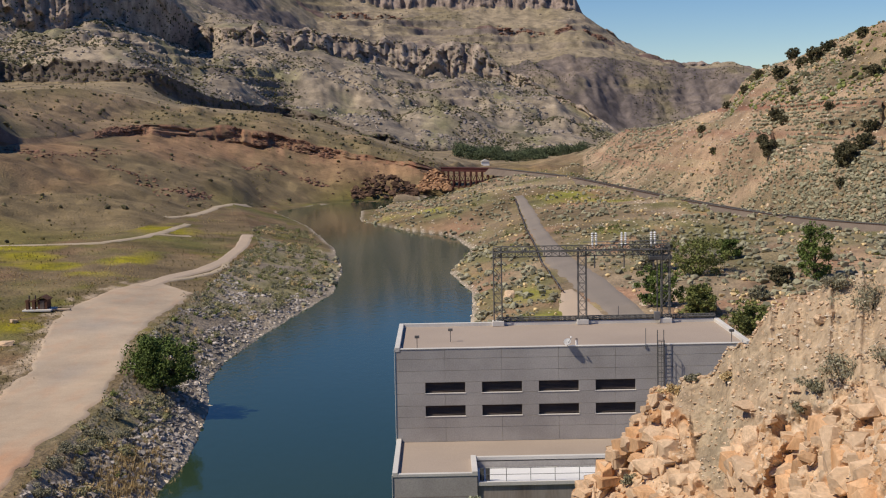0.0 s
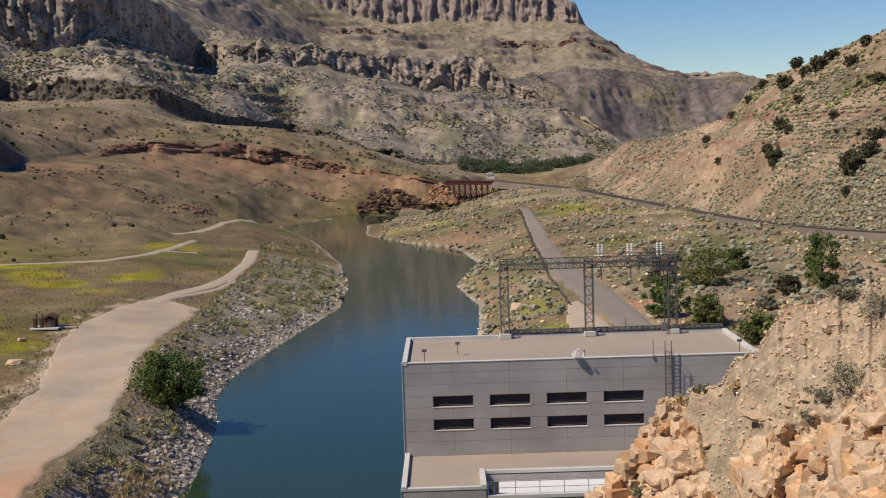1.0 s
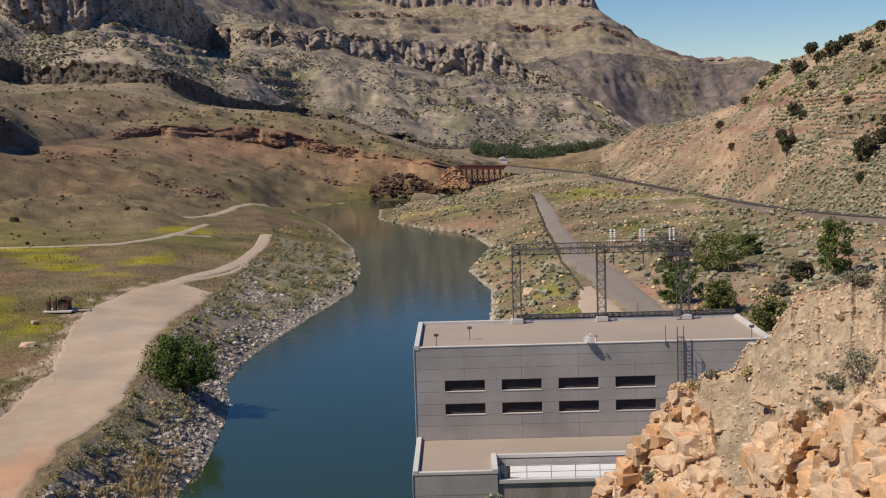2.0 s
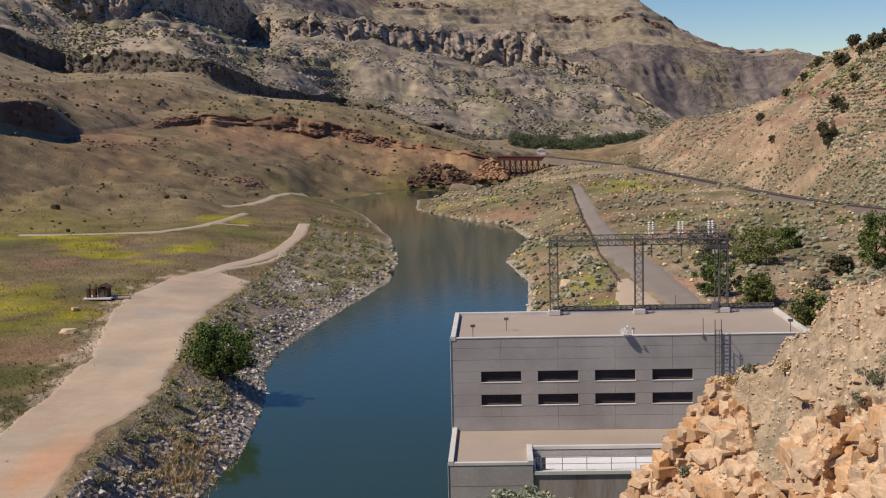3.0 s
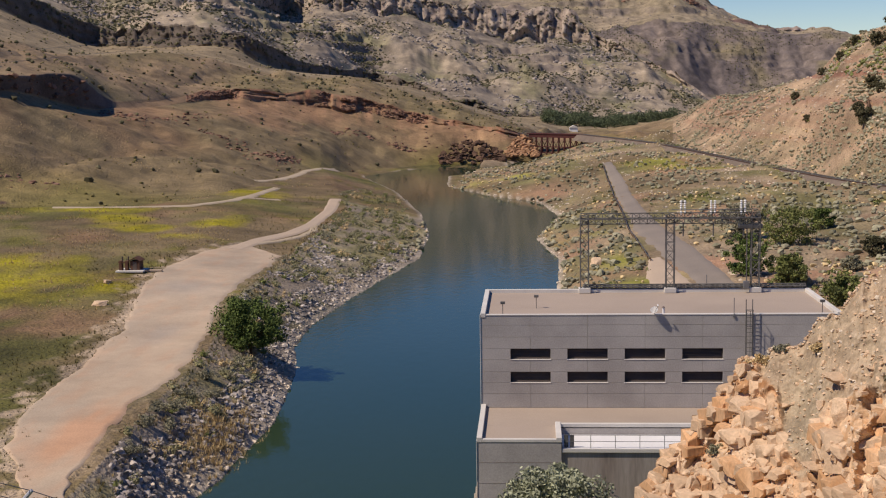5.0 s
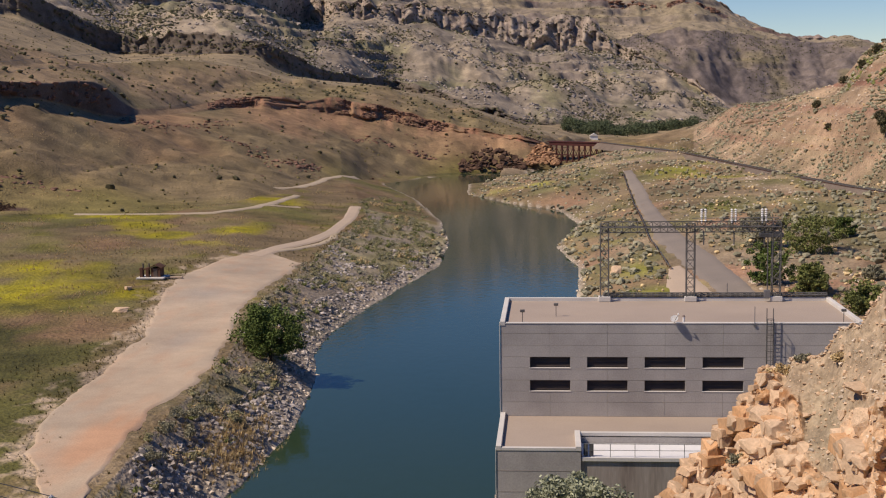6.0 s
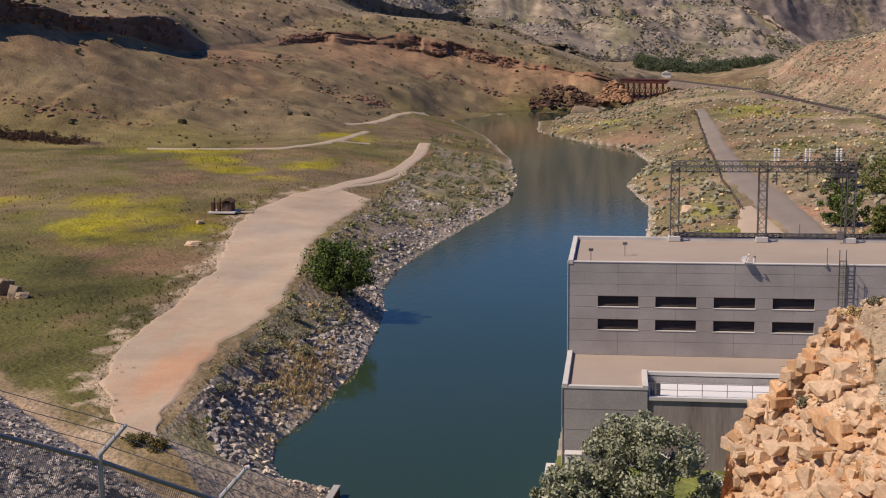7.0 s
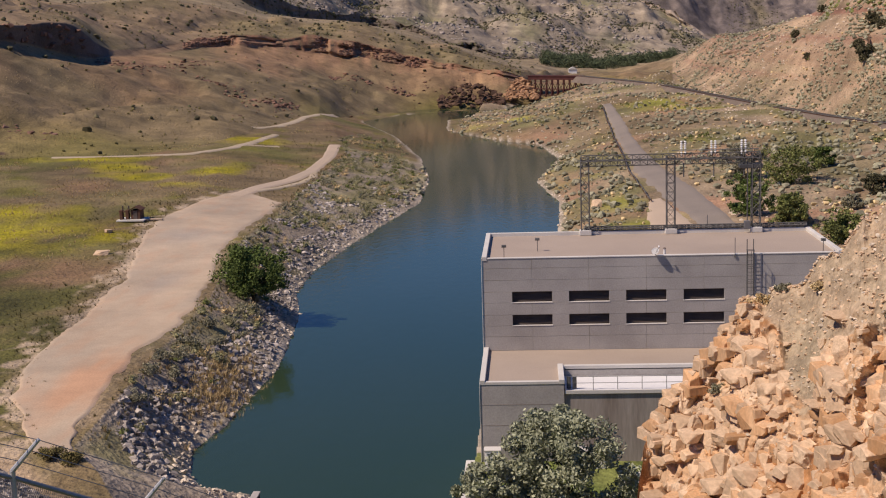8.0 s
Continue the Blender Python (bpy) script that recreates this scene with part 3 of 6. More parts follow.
# hillsides
soil = np.where((ZONE == 1)[..., None], blend(0 * soil + (0.20, 0.15, 0.08), (0.265, 0.165, 0.092), smooth(0.35, 1, ROWT) * 0.8 + 0.8 * patch), soil)
soil = np.where((ZONE == 1)[..., None], blend(soil, (0.18, 0.15, 0.05), (0.35 - ROWT) * 1.8 + 0.7 * patch), soil)
# left cliff band: its shaded face is put into the colour as near-black brown
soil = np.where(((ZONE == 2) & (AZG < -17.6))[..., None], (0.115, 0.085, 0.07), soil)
red_band = smooth(-14.6, -12.6, AZG + 1.2 * fbm(AZG * 1.5, AZG * 0 + 3, 3)) * (ZONE == 2) * (AZG < 0)
soil = np.where(((ZONE == 2) & (AZG > -17.6) & (AZG < 0))[..., None], blend(0 * soil + (0.25, 0.165, 0.095), (0.30, 0.155, 0.095), red_band * (0.6 + 0.7 * fbm(AZG * 8, Z / 3, 3))), soil)
soil = np.where(((ZONE == 1) & (AZG > -12) & (AZG < 0))[..., None], blend(soil, (0.37, 0.22, 0.125), smooth(0.72, 1.0, ROWT) * (0.0 + 1.3 * fbm(AZG * 2.2, ROWT * 3, 4))), soil)
# ground beneath the thicket darkened to the tone of its russet twigs
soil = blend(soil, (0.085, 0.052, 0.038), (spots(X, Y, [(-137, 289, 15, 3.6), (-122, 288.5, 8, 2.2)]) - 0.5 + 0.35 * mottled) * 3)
soil = np.where((ZONE == 3)[..., None], blend(0 * soil + (0.26, 0.185, 0.11), (0.20, 0.155, 0.08), 0.5 + patch), soil)
soil = np.where((ZONE == 4)[..., None], (0.27, 0.21, 0.13), soil)
# bench cliff: dark tone carries the shadow on its face
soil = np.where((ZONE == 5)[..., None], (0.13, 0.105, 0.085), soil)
lump = fbm(X / 60, Y / 90, 5)
soil = np.where((ZONE == 6)[..., None], blend(0 * soil + (0.345, 0.28, 0.205), (0.235, 0.195, 0.15), 0.5 + 1.1 * lump), soil)
soil = np.where((ZONE == 7)[..., None], blend(0 * soil + (0.26, 0.205, 0.17), (0.36, 0.295, 0.235), 0.5 + fbm(AZG * 10, Z / 30, 4)), soil)
soil = np.where((ZONE == 8)[..., None], blend(0 * soil + (0.29, 0.24, 0.175), (0.22, 0.18, 0.135), 0.5 + lump), soil)
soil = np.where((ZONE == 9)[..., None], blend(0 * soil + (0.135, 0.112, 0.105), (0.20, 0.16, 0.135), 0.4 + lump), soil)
soil = np.where((ZONE == 10)[..., None], blend(0 * soil + (0.29, 0.235, 0.165), (0.23, 0.19, 0.12), 0.5 + lump), soil)
soil = np.where(((ZONE == 10) & (np.abs(ROWT - 0.52) < 0.05) & (fbm(AZG * 1.1, AZG * 0, 3) > -0.1))[..., None], (0.15, 0.10, 0.085), soil)
soil = np.where((ZONE >= 11)[..., None], (0.28, 0.22, 0.19), soil)
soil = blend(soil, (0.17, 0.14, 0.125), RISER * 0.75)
scrub = fbm(X / 26 + 5, Y / 34, 5)
soil = np.where(((ZONE == 6) | (ZONE == 8))[..., None], blend(soil, (0.20, 0.185, 0.105), 0.9 * scrub - 0.05), soil)
soil = np.where((ZONE == 9)[..., None], blend(soil, (0.21, 0.175, 0.11), 1.3 * fbm(X / 45, Z / 20, 4) - 0.3), soil)
right_slope = (AZG > 6.2) & (AZG < 40) & (ZONE > 0) & (ZONE < 4)
soil = np.where(right_slope[..., None], blend(0 * soil + (0.37, 0.265, 0.175), (0.24, 0.185, 0.115), 0.45 + 1.2 * fbm(X / 22, Y / 22 + Z / 8, 4)), soil)
soil = np.where(right_slope[..., None], blend(soil, (0.27, 0.14, 0.095), 1.3 * fbm(X / 70 + 9, Z / 4.5, 4) - 0.35), soil)

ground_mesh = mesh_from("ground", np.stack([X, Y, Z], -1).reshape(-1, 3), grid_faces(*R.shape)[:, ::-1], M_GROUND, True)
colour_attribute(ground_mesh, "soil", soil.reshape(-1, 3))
ground = tagged(new("ground", ground_mesh), "dry canyon ground with sagebrush slopes and rock bands", "ground", kind="structure")

bm = bmesh.new()
ring = [bm.verts.new((x, y, 0)) for x, y in ((-160, 20), (60, 20), (60, 700), (-160, 700))]
bm.faces.new(ring)
water = part("water", bm, M_WATER, None)
tagged(water, "deep blue-green river with small ripples", "river", kind="structure")


# ---- draped strips: gravel road, trails, access road, railway bed ----
def resample(line, count):
    p = np.array(line, float)
    s = np.concatenate([[0], np.cumsum(np.hypot(*np.diff(p, axis=0).T))])
    u = np.linspace(0, s[-1], count)
    return np.stack([np.interp(u, s, p[:, 0]), np.interp(u, s, p[:, 1])], -1)


def strip(name, left, right_edge, material, label, category, lift=0.16, along=60, across=8, wander=0.2):
    a, b = resample(left, along), resample(right_edge, along)
    t = np.linspace(0, 1, across)[None, :, None]
    p = a[:, None] * (1 - t) + b[:, None] * t
    out = (t[..., 0] - 0.5) * 2
    sway = wander * fbm(p[..., 1] / 4, p[..., 0] / 4, 4) * np.abs(out) ** 2
    p[..., 0] += sway
    z = ground_z(p[..., 0].ravel(), p[..., 1].ravel()).reshape(p.shape[:2]) + lift
    z = np.stack([np.convolve(np.pad(c, 3, mode="edge"), np.ones(7) / 7, "valid") for c in z.T], -1)
    z[:, 1:-1] = np.maximum(z[:, 1:-1], (z[:, :-2] + z[:, 2:]) / 2)
    z[:, (0, -1)] -= lift * 1.5
    v = np.concatenate([p, z[..., None]], -1).reshape(-1, 3)
    me = mesh_from(name, v, grid_faces(along, across), material, True)
    return tagged(new(name, me), label, category, kind="structure")


def both_sides(line, width):
    p = resample(line, 40)
    d = np.gradient(p, axis=0)
    n = np.stack([-d[:, 1], d[:, 0]], -1) / np.linalg.norm(d, axis=1)[:, None]
    return p + n * width / 2, p - n * width / 2


lot = strip("gravel_lot", GRAVEL_WEST, GRAVEL_EAST, M_LOT, "wide pale gravel lot above the riverbank", "gravel road", along=160, across=28, wander=0.5, lift=0.12)
lot_co = np.array([v.co[:] for v in lot.data.vertices])
lot_tone = blend(np.zeros(lot_co.shape) + (0.46, 0.36, 0.265), (0.39, 0.315, 0.24), 0.5 + fbm(lot_co[:, 0] / 7, lot_co[:, 1] / 14, 4))
lot_tone = blend(lot_tone, (0.50, 0.30, 0.19), spots(lot_co[:, 0], lot_co[:, 1], [(-37.2, 106, 3.2, 11)]) * 0.95 + 0.3 * fbm(lot_co[:, 0], lot_co[:, 1] / 4, 3))
lot_tone = blend(lot_tone, (0.33, 0.29, 0.25), spots(lot_co[:, 0], lot_co[:, 1], [(-43, 150, 2.5, 7), (-49, 185, 4, 6)]) * 0.5)
colour_attribute(lot.data, "soil", lot_tone)
strip("gravel_spur", *both_sides(SPUR_TRACK, 3.4), M_GRAVEL, "pale gravel track leading to a turnaround", "gravel road")
strip("gravel_loop", *both_sides([(-45.3, 277), (-43.4, 264), (-44.0, 253), (-46.5, 243), (-49.5, 236)], 1.8), M_TRAIL, "narrow dirt track looping back to the lot", "trail", along=40)
strip("trail", *both_sides([(-104, 283), (-86.2, 287), (-75.2, 292), (-69.8, 312), (-68.9, 334), (-69.2, 361)], 2.5), M_TRAIL, "pale dirt two-track crossing the meadow", "trail")
strip("trail_far", *both_sides([(-79, 378), (-75, 400), (-75, 437), (-76.3, 452), (-75, 466), (-72.5, 500)], 3.0), M_TRAIL, "pale dirt track at the foot of the hill", "trail")
strip("trail_branch", *both_sides([(-69.5, 320), (-62, 325.5)], 2.2), M_TRAIL, "short pale dirt branch of the trail", "trail", along=20)
ROAD_WEST = [(24, 130), (23.8, 190), (22.4, 225), (21, 270), (23.2, 368), (24, 430)]
ROAD_EAST = [(30, 130), (29.5, 180), (28.7, 224), (25.9, 292), (27.2, 384), (27, 430)]
strip("access_road", ROAD_WEST, ROAD_EAST, M_ASPHALT, "grey asphalt access road behind the powerhouse", "road", along=140, across=8, wander=0.3, lift=0.18)
strip("gravel_apron", [(15.5, 165), (17, 190), (18.2, 207), (20.2, 222)], [(24, 165), (23.7, 190), (23, 207), (22.3, 222)], M_GRAVEL, "pale gravel apron beside the access road", "gravel")

# ---- rocks and foliage as many small solids ----
def hull_rock(seed, points=13, squash=(1, 0.8, 0.65)):
    """An angular stone: the hull of scattered points. Returns vertices and triangles."""
    g = np.random.default_rng(seed)
    p = g.normal(size=(points, 3))
    p = p / np.linalg.norm(p, axis=1)[:, None] * g.uniform(0.8, 1.0, (points, 1)) * squash
    bm = bmesh.new()
    for q in p:
        bm.verts.new(q)
    bmesh.ops.convex_hull(bm, input=bm.verts)
    loose = [v for v in bm.verts if not v.link_faces]
    bmesh.ops.delete(bm, geom=loose, context="VERTS")
    bmesh.ops.triangulate(bm, faces=bm.faces)
    bm.verts.index_update()
    v = np.array([q.co for q in bm.verts])
    f = np.array([[q.index for q in t.verts] for t in bm.faces])
    bm.free()
    return v, f


def chunk_shape(seed, squash):
    """A split block: a box with a few corners sheared off and its edges chipped."""
    g = np.random.default_rng(seed)
    bm = bmesh.new()
    bmesh.ops.create_cube(bm, size=2)
    for k in range(5):
        n = Vector(g.normal(size=3)).normalized()
        got = bmesh.ops.bisect_plane(bm, geom=bm.verts[:] + bm.edges[:] + bm.faces[:], plane_co=n * float(g.uniform(0.7, 1.1)), plane_no=n, clear_outer=True)
        cut = [e for e in got["geom_cut"] if isinstance(e, bmesh.types.BMEdge)]
        if cut:
            bmesh.ops.holes_fill(bm, edges=cut)
    bmesh.ops.bevel(bm, geom=bm.edges[:], offset=0.05, segments=1, affect="EDGES")
    bmesh.ops.triangulate(bm, faces=bm.faces)
    bm.verts.index_update()
    v = np.array([q.co for q in bm.verts]) * squash
    v = v + g.normal(size=v.shape) * 0.025
    f = np.array([[q.index for q in t.verts] for t in bm.faces])
    bm.free()
    return v, f


def blade_shape(seed, blades=16):
    """A tuft of grass: thin blades leaning outwards."""
    g = np.random.default_rng(seed)
    a, lean, h = g.uniform(0, 2 * np.pi, blades), g.uniform(0.05, 0.55, blades), g.uniform(0.5, 1.0, blades)
    out = np.stack([np.cos(a), np.sin(a), 0 * a], -1)
    side = np.stack([-np.sin(a), np.cos(a), 0 * a], -1)
    root = out * g.uniform(0, 0.25, (blades, 1))
    tip = root + out * (lean * h)[:, None] + np.array((0, 0, 1)) * h[:, None]
    v = np.stack([root - side * 0.05, root + side * 0.05, tip], 1).reshape(-1, 3)
    return v, np.arange(blades * 3).reshape(-1, 3)


CHUNKS = [chunk_shape(500 + k, sq) for k, sq in enumerate([(1.1, 0.8, 0.55), (0.9, 0.8, 0.8), (0.7, 0.7, 1.05), (1.3, 0.8, 0.4), (1, 0.9, 0.6), (0.6, 0.7, 0.9)])]
TUFTS = [blade_shape(k) for k in range(5)]
STONES = [hull_rock(k) for k in range(8)]
SLABS = [hull_rock(40 + k, 14, (1, 0.75, 0.38)) for k in range(6)]


def turn_matrices(count, tilt, g, turn=2 * np.pi):
    yaw, lean, way = g.uniform(0, turn, count), g.uniform(-tilt, tilt, count), g.uniform(0, 2 * np.pi, count)
    c, s = np.cos(yaw), np.sin(yaw)
    rz = np.zeros((count, 3, 3))
    rz[:, 0, 0], rz[:, 0, 1], rz[:, 1, 0], rz[:, 1, 1], rz[:, 2, 2] = c, -s, s, c, 1
    rx = np.zeros((count, 3, 3))
    c, s = np.cos(lean), np.sin(lean)
    rx[:, 0, 0], rx[:, 1, 1], rx[:, 1, 2], rx[:, 2, 1], rx[:, 2, 2] = 1, c, -s, s, c
    return rz @ rx


def scatter(name, shapes, places, sizes, material, label, category, tilt=0.6, seed=1, smooth_shade=False, turn=2 * np.pi):
    """Many small solids as one object."""
    g = np.random.default_rng(seed)
    places, sizes = np.asarray(places, float), np.asarray(sizes, float)
    pick = g.integers(0, len(shapes), len(places))
    turns = turn_matrices(len(places), tilt, g, turn)
    verts, faces, start = [], [], 0
    for k, (v, f) in enumerate(shapes):
        at = np.where(pick == k)[0]
        if not len(at):
            continue
        p = np.einsum("nij,vj->nvi", turns[at], v) * sizes[at][:, None, None] + places[at][:, None, :]
        verts.append(p.reshape(-1, 3))
        faces.append((f[None] + (start + np.arange(len(at)) * len(v))[:, None, None]).reshape(-1, 3))
        start += p.shape[0] * p.shape[1]
    me = mesh_from(name, np.concatenate(verts), np.concatenate(faces), material, smooth_shade)
    return tagged(new(name, me), label, category, kind="stuff")


def leaf_cloud(centres, radii, per, size, g, flat=0.8):
    """Leaf triangles round clump centres. Returns vertices and triangles."""
    n = len(centres) * per
    d = g.normal(size=(n, 3))
    d = d / np.linalg.norm(d, axis=1)[:, None] * g.random((n, 1)) ** 0.45
    base = np.repeat(centres, per, 0) + d * np.repeat(radii, per)[:, None] * (1, 1, flat)
    a, b = g.normal(size=(n, 3)), g.normal(size=(n, 3))
    a = a / np.linalg.norm(a, axis=1)[:, None] * size * g.uniform(0.6, 1.3, (n, 1))
    b = b / np.linalg.norm(b, axis=1)[:, None] * size * g.uniform(0.4, 0.9, (n, 1))
    v = np.stack([base - a, base + b, base + a, base - b], 1).reshape(-1, 3)
    i = np.arange(n)[:, None] * 4
    return v, np.concatenate([i + [0, 1, 2], i + [0, 2, 3]], 0)


def bush_shape(seed, clumps=5, per=9, size=0.22, tall=0.75):
    g = np.random.default_rng(seed)
    c = g.normal(size=(clumps, 3)) * (0.45, 0.45, 0.25)
    c[:, 2] = np.abs(c[:, 2]) + 0.3 * tall
    return leaf_cloud(c, np.full(clumps, 0.42), per, size, g)


def lump_shape(seed, tall=0.8):
    """A far shrub: a small uneven mound."""
    v, f = hull_rock(seed, 16, (1, 1, tall))
    v = v.copy()
    v[:, 2] += 0.45 * tall
    return v, f


BUSHES = [bush_shape(k, 5, 12, 0.16) for k in range(5)]
FINE_BUSHES = [bush_shape(k, 8, 15, 0.10) for k in range(5)]
FAR_LUMPS = [hull_rock(80 + k, 8, (1, 1, 0.9)) for k in range(5)]
LUMPS = [lump_shape(60 + k) for k in range(6)]


def tree(name, x, y, z, height, width, foliage, label, category="tree", clumps=60, per=90, leaf=0.16, seed=1, trunk_part=0.3, group=""):
    """A tapered trunk with limbs and an uneven crown of small leaves."""
    g = np.random.default_rng(seed)
    ob = thing(name, (x, y, z), label, category, group)
    bm = bmesh.new()
    top = Vector((x + g.uniform(-0.2, 0.2) * width * 0.3, y, z + height * 0.72))
    rod(bm, (x, y, z - 0.2), top, height * 0.028, height * 0.008, 8)
    u, v = g.random(clumps), g.uniform(0, 2 * np.pi, clumps)
    level = g.uniform(trunk_part, 0.97, clumps)
    mid = (trunk_part + 1) / 2
    reach = np.sqrt(np.clip(1 - ((level - mid * 0.92) / (1 - mid * 0.86)) ** 2, 0.06, 1)) * (0.35 + 0.65 * u**0.5)
    lobes = 1 + 0.28 * np.sin(2 * v + seed) + 0.2 * np.sin(5 * v + 9 * level + 2 * seed)
    c = np.stack([x + reach * lobes * np.cos(v) * width / 2 * 0.85, y + reach * lobes * np.sin(v) * width / 2 * 0.85, z + level * height * 0.94], -1)
    for q in c[:: max(1, clumps // 14)]:
        start = Vector((x, y, z + height * trunk_part * 0.6)).lerp(top, float(np.clip((q[2] - z) / height - 0.25, 0, 0.9)))
        rod(bm, start, Vector(q), height * 0.011, height * 0.003, 5)
    part("trunk", bm, M_BARK, ob)
    vs, fs = leaf_cloud(c, g.uniform(0.07, 0.15, clumps) * width, per, leaf, g)
    mesh_part("crown", mesh_from("crown", vs, fs, foliage), ob)
    return ob


# ---- the sandstone spur beside the powerhouse ----
SPUR_CREST = [(3.6, 54, 2.5), (4.45, 53, 9.0), (4.65, 52, 14.1), (5.16, 54, 16.4), (6.4, 54, 17.9), (7.37, 54, 19.3), (8.57, 54, 20.55), (9.2, 54, 22.0), (10.46, 53, 22.4), (12.08, 52, 23.55), (13.2, 50, 24.7), (14.4, 50, 26.0), (15.8, 49, 26.75), (18.7, 48, 27.8), (26, 44, 29.5)]
SPUR_FOOT = [(3.6, 51, 1.0), (4.65, 50, 8.5), (8, 47, 12.1), (12, 42, 14.4), (19, 30, 19.7), (26, 22, 23)]
SP_AZ = np.arange(3.6, 25, 0.055)
cr, cz = line_at(SPUR_CREST, SP_AZ)
fr, fz = line_at(SPUR_FOOT, SP_AZ)
cz = cz + 0.25 * fbm(SP_AZ * 2.2, SP_AZ * 0, 4)
t = np.linspace(0, 1, 300)[:, None]
SR = np.concatenate([fr - 4 + 0 * t[:1], fr + (cr - fr) * t, cr + np.array([1.5, 5, 14])[:, None]])
SZ = np.concatenate([fz - 9 + 0 * t[:1], fz + (cz - fz) * t ** 0.92, cz - np.array([0.8, 5, 22])[:, None]])
ST = np.concatenate([0 * t[:1], t, 1 + 0 * t[:3]]) + 0 * SP_AZ
SX, SY = SR * np.sin(np.radians(SP_AZ)), SR * np.cos(np.radians(SP_AZ))
DIP = np.degrees(np.arctan((SZ - EYE) / SR))
SAZ = SP_AZ + 0 * SR


def cells(x, y, z, seed):
    """Nearest of jittered lattice points: a random value for each cell, and the distance to the cell's edge."""
    best, second, value = np.full(x.shape, 9.0), np.full(x.shape, 9.0), np.zeros(x.shape)
    xi, yi, zi = np.floor(x).astype(int), np.floor(y).astype(int), np.floor(z).astype(int)
    for dx in (-1, 0, 1):
        for dy in (-1, 0, 1):
            for dz in (-1, 0, 1):
                a, b, c = xi + dx, yi + dy, zi + dz
                h = (a * 73856093) ^ (b * 19349663) ^ (c * 83492791) ^ seed
                j = [LATTICE[(h >> s) & 255, (h >> (s + 5)) & 255] for s in (0, 3, 6, 9)]
                d = np.maximum(np.maximum(np.abs(a + j[0] - x), np.abs(b + j[1] - y)), np.abs(c + j[2] - z))
                closer = d < best
                second = np.where(closer, best, np.minimum(second, d))
                value = np.where(closer, j[3], value)
                best = np.where(closer, d, best)
    return value, second - best


ROCK_LINE = [(4, -5), (9.1, -11.0), (10.2, -12.2), (10.7, -13.0), (11.2, -15.6), (12.2, -15.8), (12.5, -12.9), (13.8, -12.7), (14.5, -12.4), (16.8, -11.8), (18.8, -11.2), (26, -10)]
rock_dip = np.interp(SAZ, *np.array(ROCK_LINE, float).T)
debris = smooth(-0.25, 0.35, DIP - rock_dip + 0.75 * fbm(SAZ * 1.3, DIP * 1.3, 4))
pocket = smooth(0.35, 0.7, fbm(SAZ / 1.1 + 9, DIP / 0.8, 4)) * smooth(-18.5, -16.0, DIP)
debris = np.maximum(debris, 0.8 * pocket)
U, V = SX + 0.45 * SY, SY - 0.45 * SX
W = SZ + 0.22 * SX
b1, e1 = cells(U / 2.0, V / 2.6, W / 1.9, 11)
b2, e2 = cells(U / 0.9 + 4, V / 1.1, W / 0.75, 5)
b3, e3 = cells(U / 0.42 + 9, V / 0.42, W / 0.24, 23)
push = (1 - debris) * (1.2 * (b1 - 0.5) + 0.4 * (b2 - 0.5) + 0.10 * (b3 - 0.5) - 0.1 * smooth(0.04, 0.0, e1))
push = push + debris * (0.09 * fbm(SX / 0.4, (SY + SZ) / 0.4, 4) + 0.12 * smooth(0.8, 1, b3) * smooth(0, 0.2, e3))
push = push + 0.15 * fbm(SX / 2.5, SZ / 2.5 + SY / 4, 4)
for axis in (0, 1):
    push = (np.roll(push, 1, axis) + 2 * push + np.roll(push, -1, axis)) / 4
keep = (ST > 0.0) & (SR <= cr + 0.01)
inner = np.where(keep, smooth(1.0, 0.97, ST) * 0.85 + 0.15, 0.0) * (0.3 + 0.7 * smooth(4.4, 5.1, SAZ))
SX, SY = SX - push * inner * 0.75 * np.sin(np.radians(SAZ + 25)), SY - push * inner * 0.75 * np.cos(np.radians(SAZ + 25))
SZ = SZ + push * inner * 0.45
tone = blend(np.zeros((*SR.shape, 3)) + (0.60, 0.39, 0.235), (0.66, 0.49, 0.335), 0.5 + 1.3 * fbm(SX / 3, SZ / 2, 4))
tone = blend(tone, (0.68, 0.54, 0.40), 1.6 * (b2 - 0.62))
tone = blend(tone, (0.54, 0.29, 0.13), 2.4 * (b1 - 0.66) * (1 - debris) + 0.9 * (b3 - 0.7))
tone = blend(tone, (0.47, 0.23, 0.10), (1 - debris) * (1.5 * fbm(U / 0.9, W / 4 + 3, 4) - 0.35))
tone = blend(tone, (0.455, 0.345, 0.235), 0.97 * debris)
tone = blend(tone, (0.40, 0.32, 0.22), debris * (0.5 * fbm(SX / 1.5 + 4, SZ / 1.2, 4) + 0.1))
tone = blend(tone, (0.62, 0.50, 0.37), debris * smooth(0.88, 0.96, b3) * 0.45)
tone = blend(tone, (0.41, 0.33, 0.225), debris * spots(SAZ, DIP, [(11.8, -13.6, 1.0, 2.4)]) * 0.7)
tone = tone * (0.90 - 0.04 * debris)[..., None]
spur_mesh = mesh_from("rock_spur", np.stack([SX, SY, SZ], -1).reshape(-1, 3), grid_faces(*SR.shape)[:, ::-1], M_SPUR, False)
colour_attribute(spur_mesh, "soil", tone.reshape(-1, 3))
tagged(new("rock_spur", spur_mesh), "broken orange sandstone slope with loose debris", "rock slope", kind="structure")


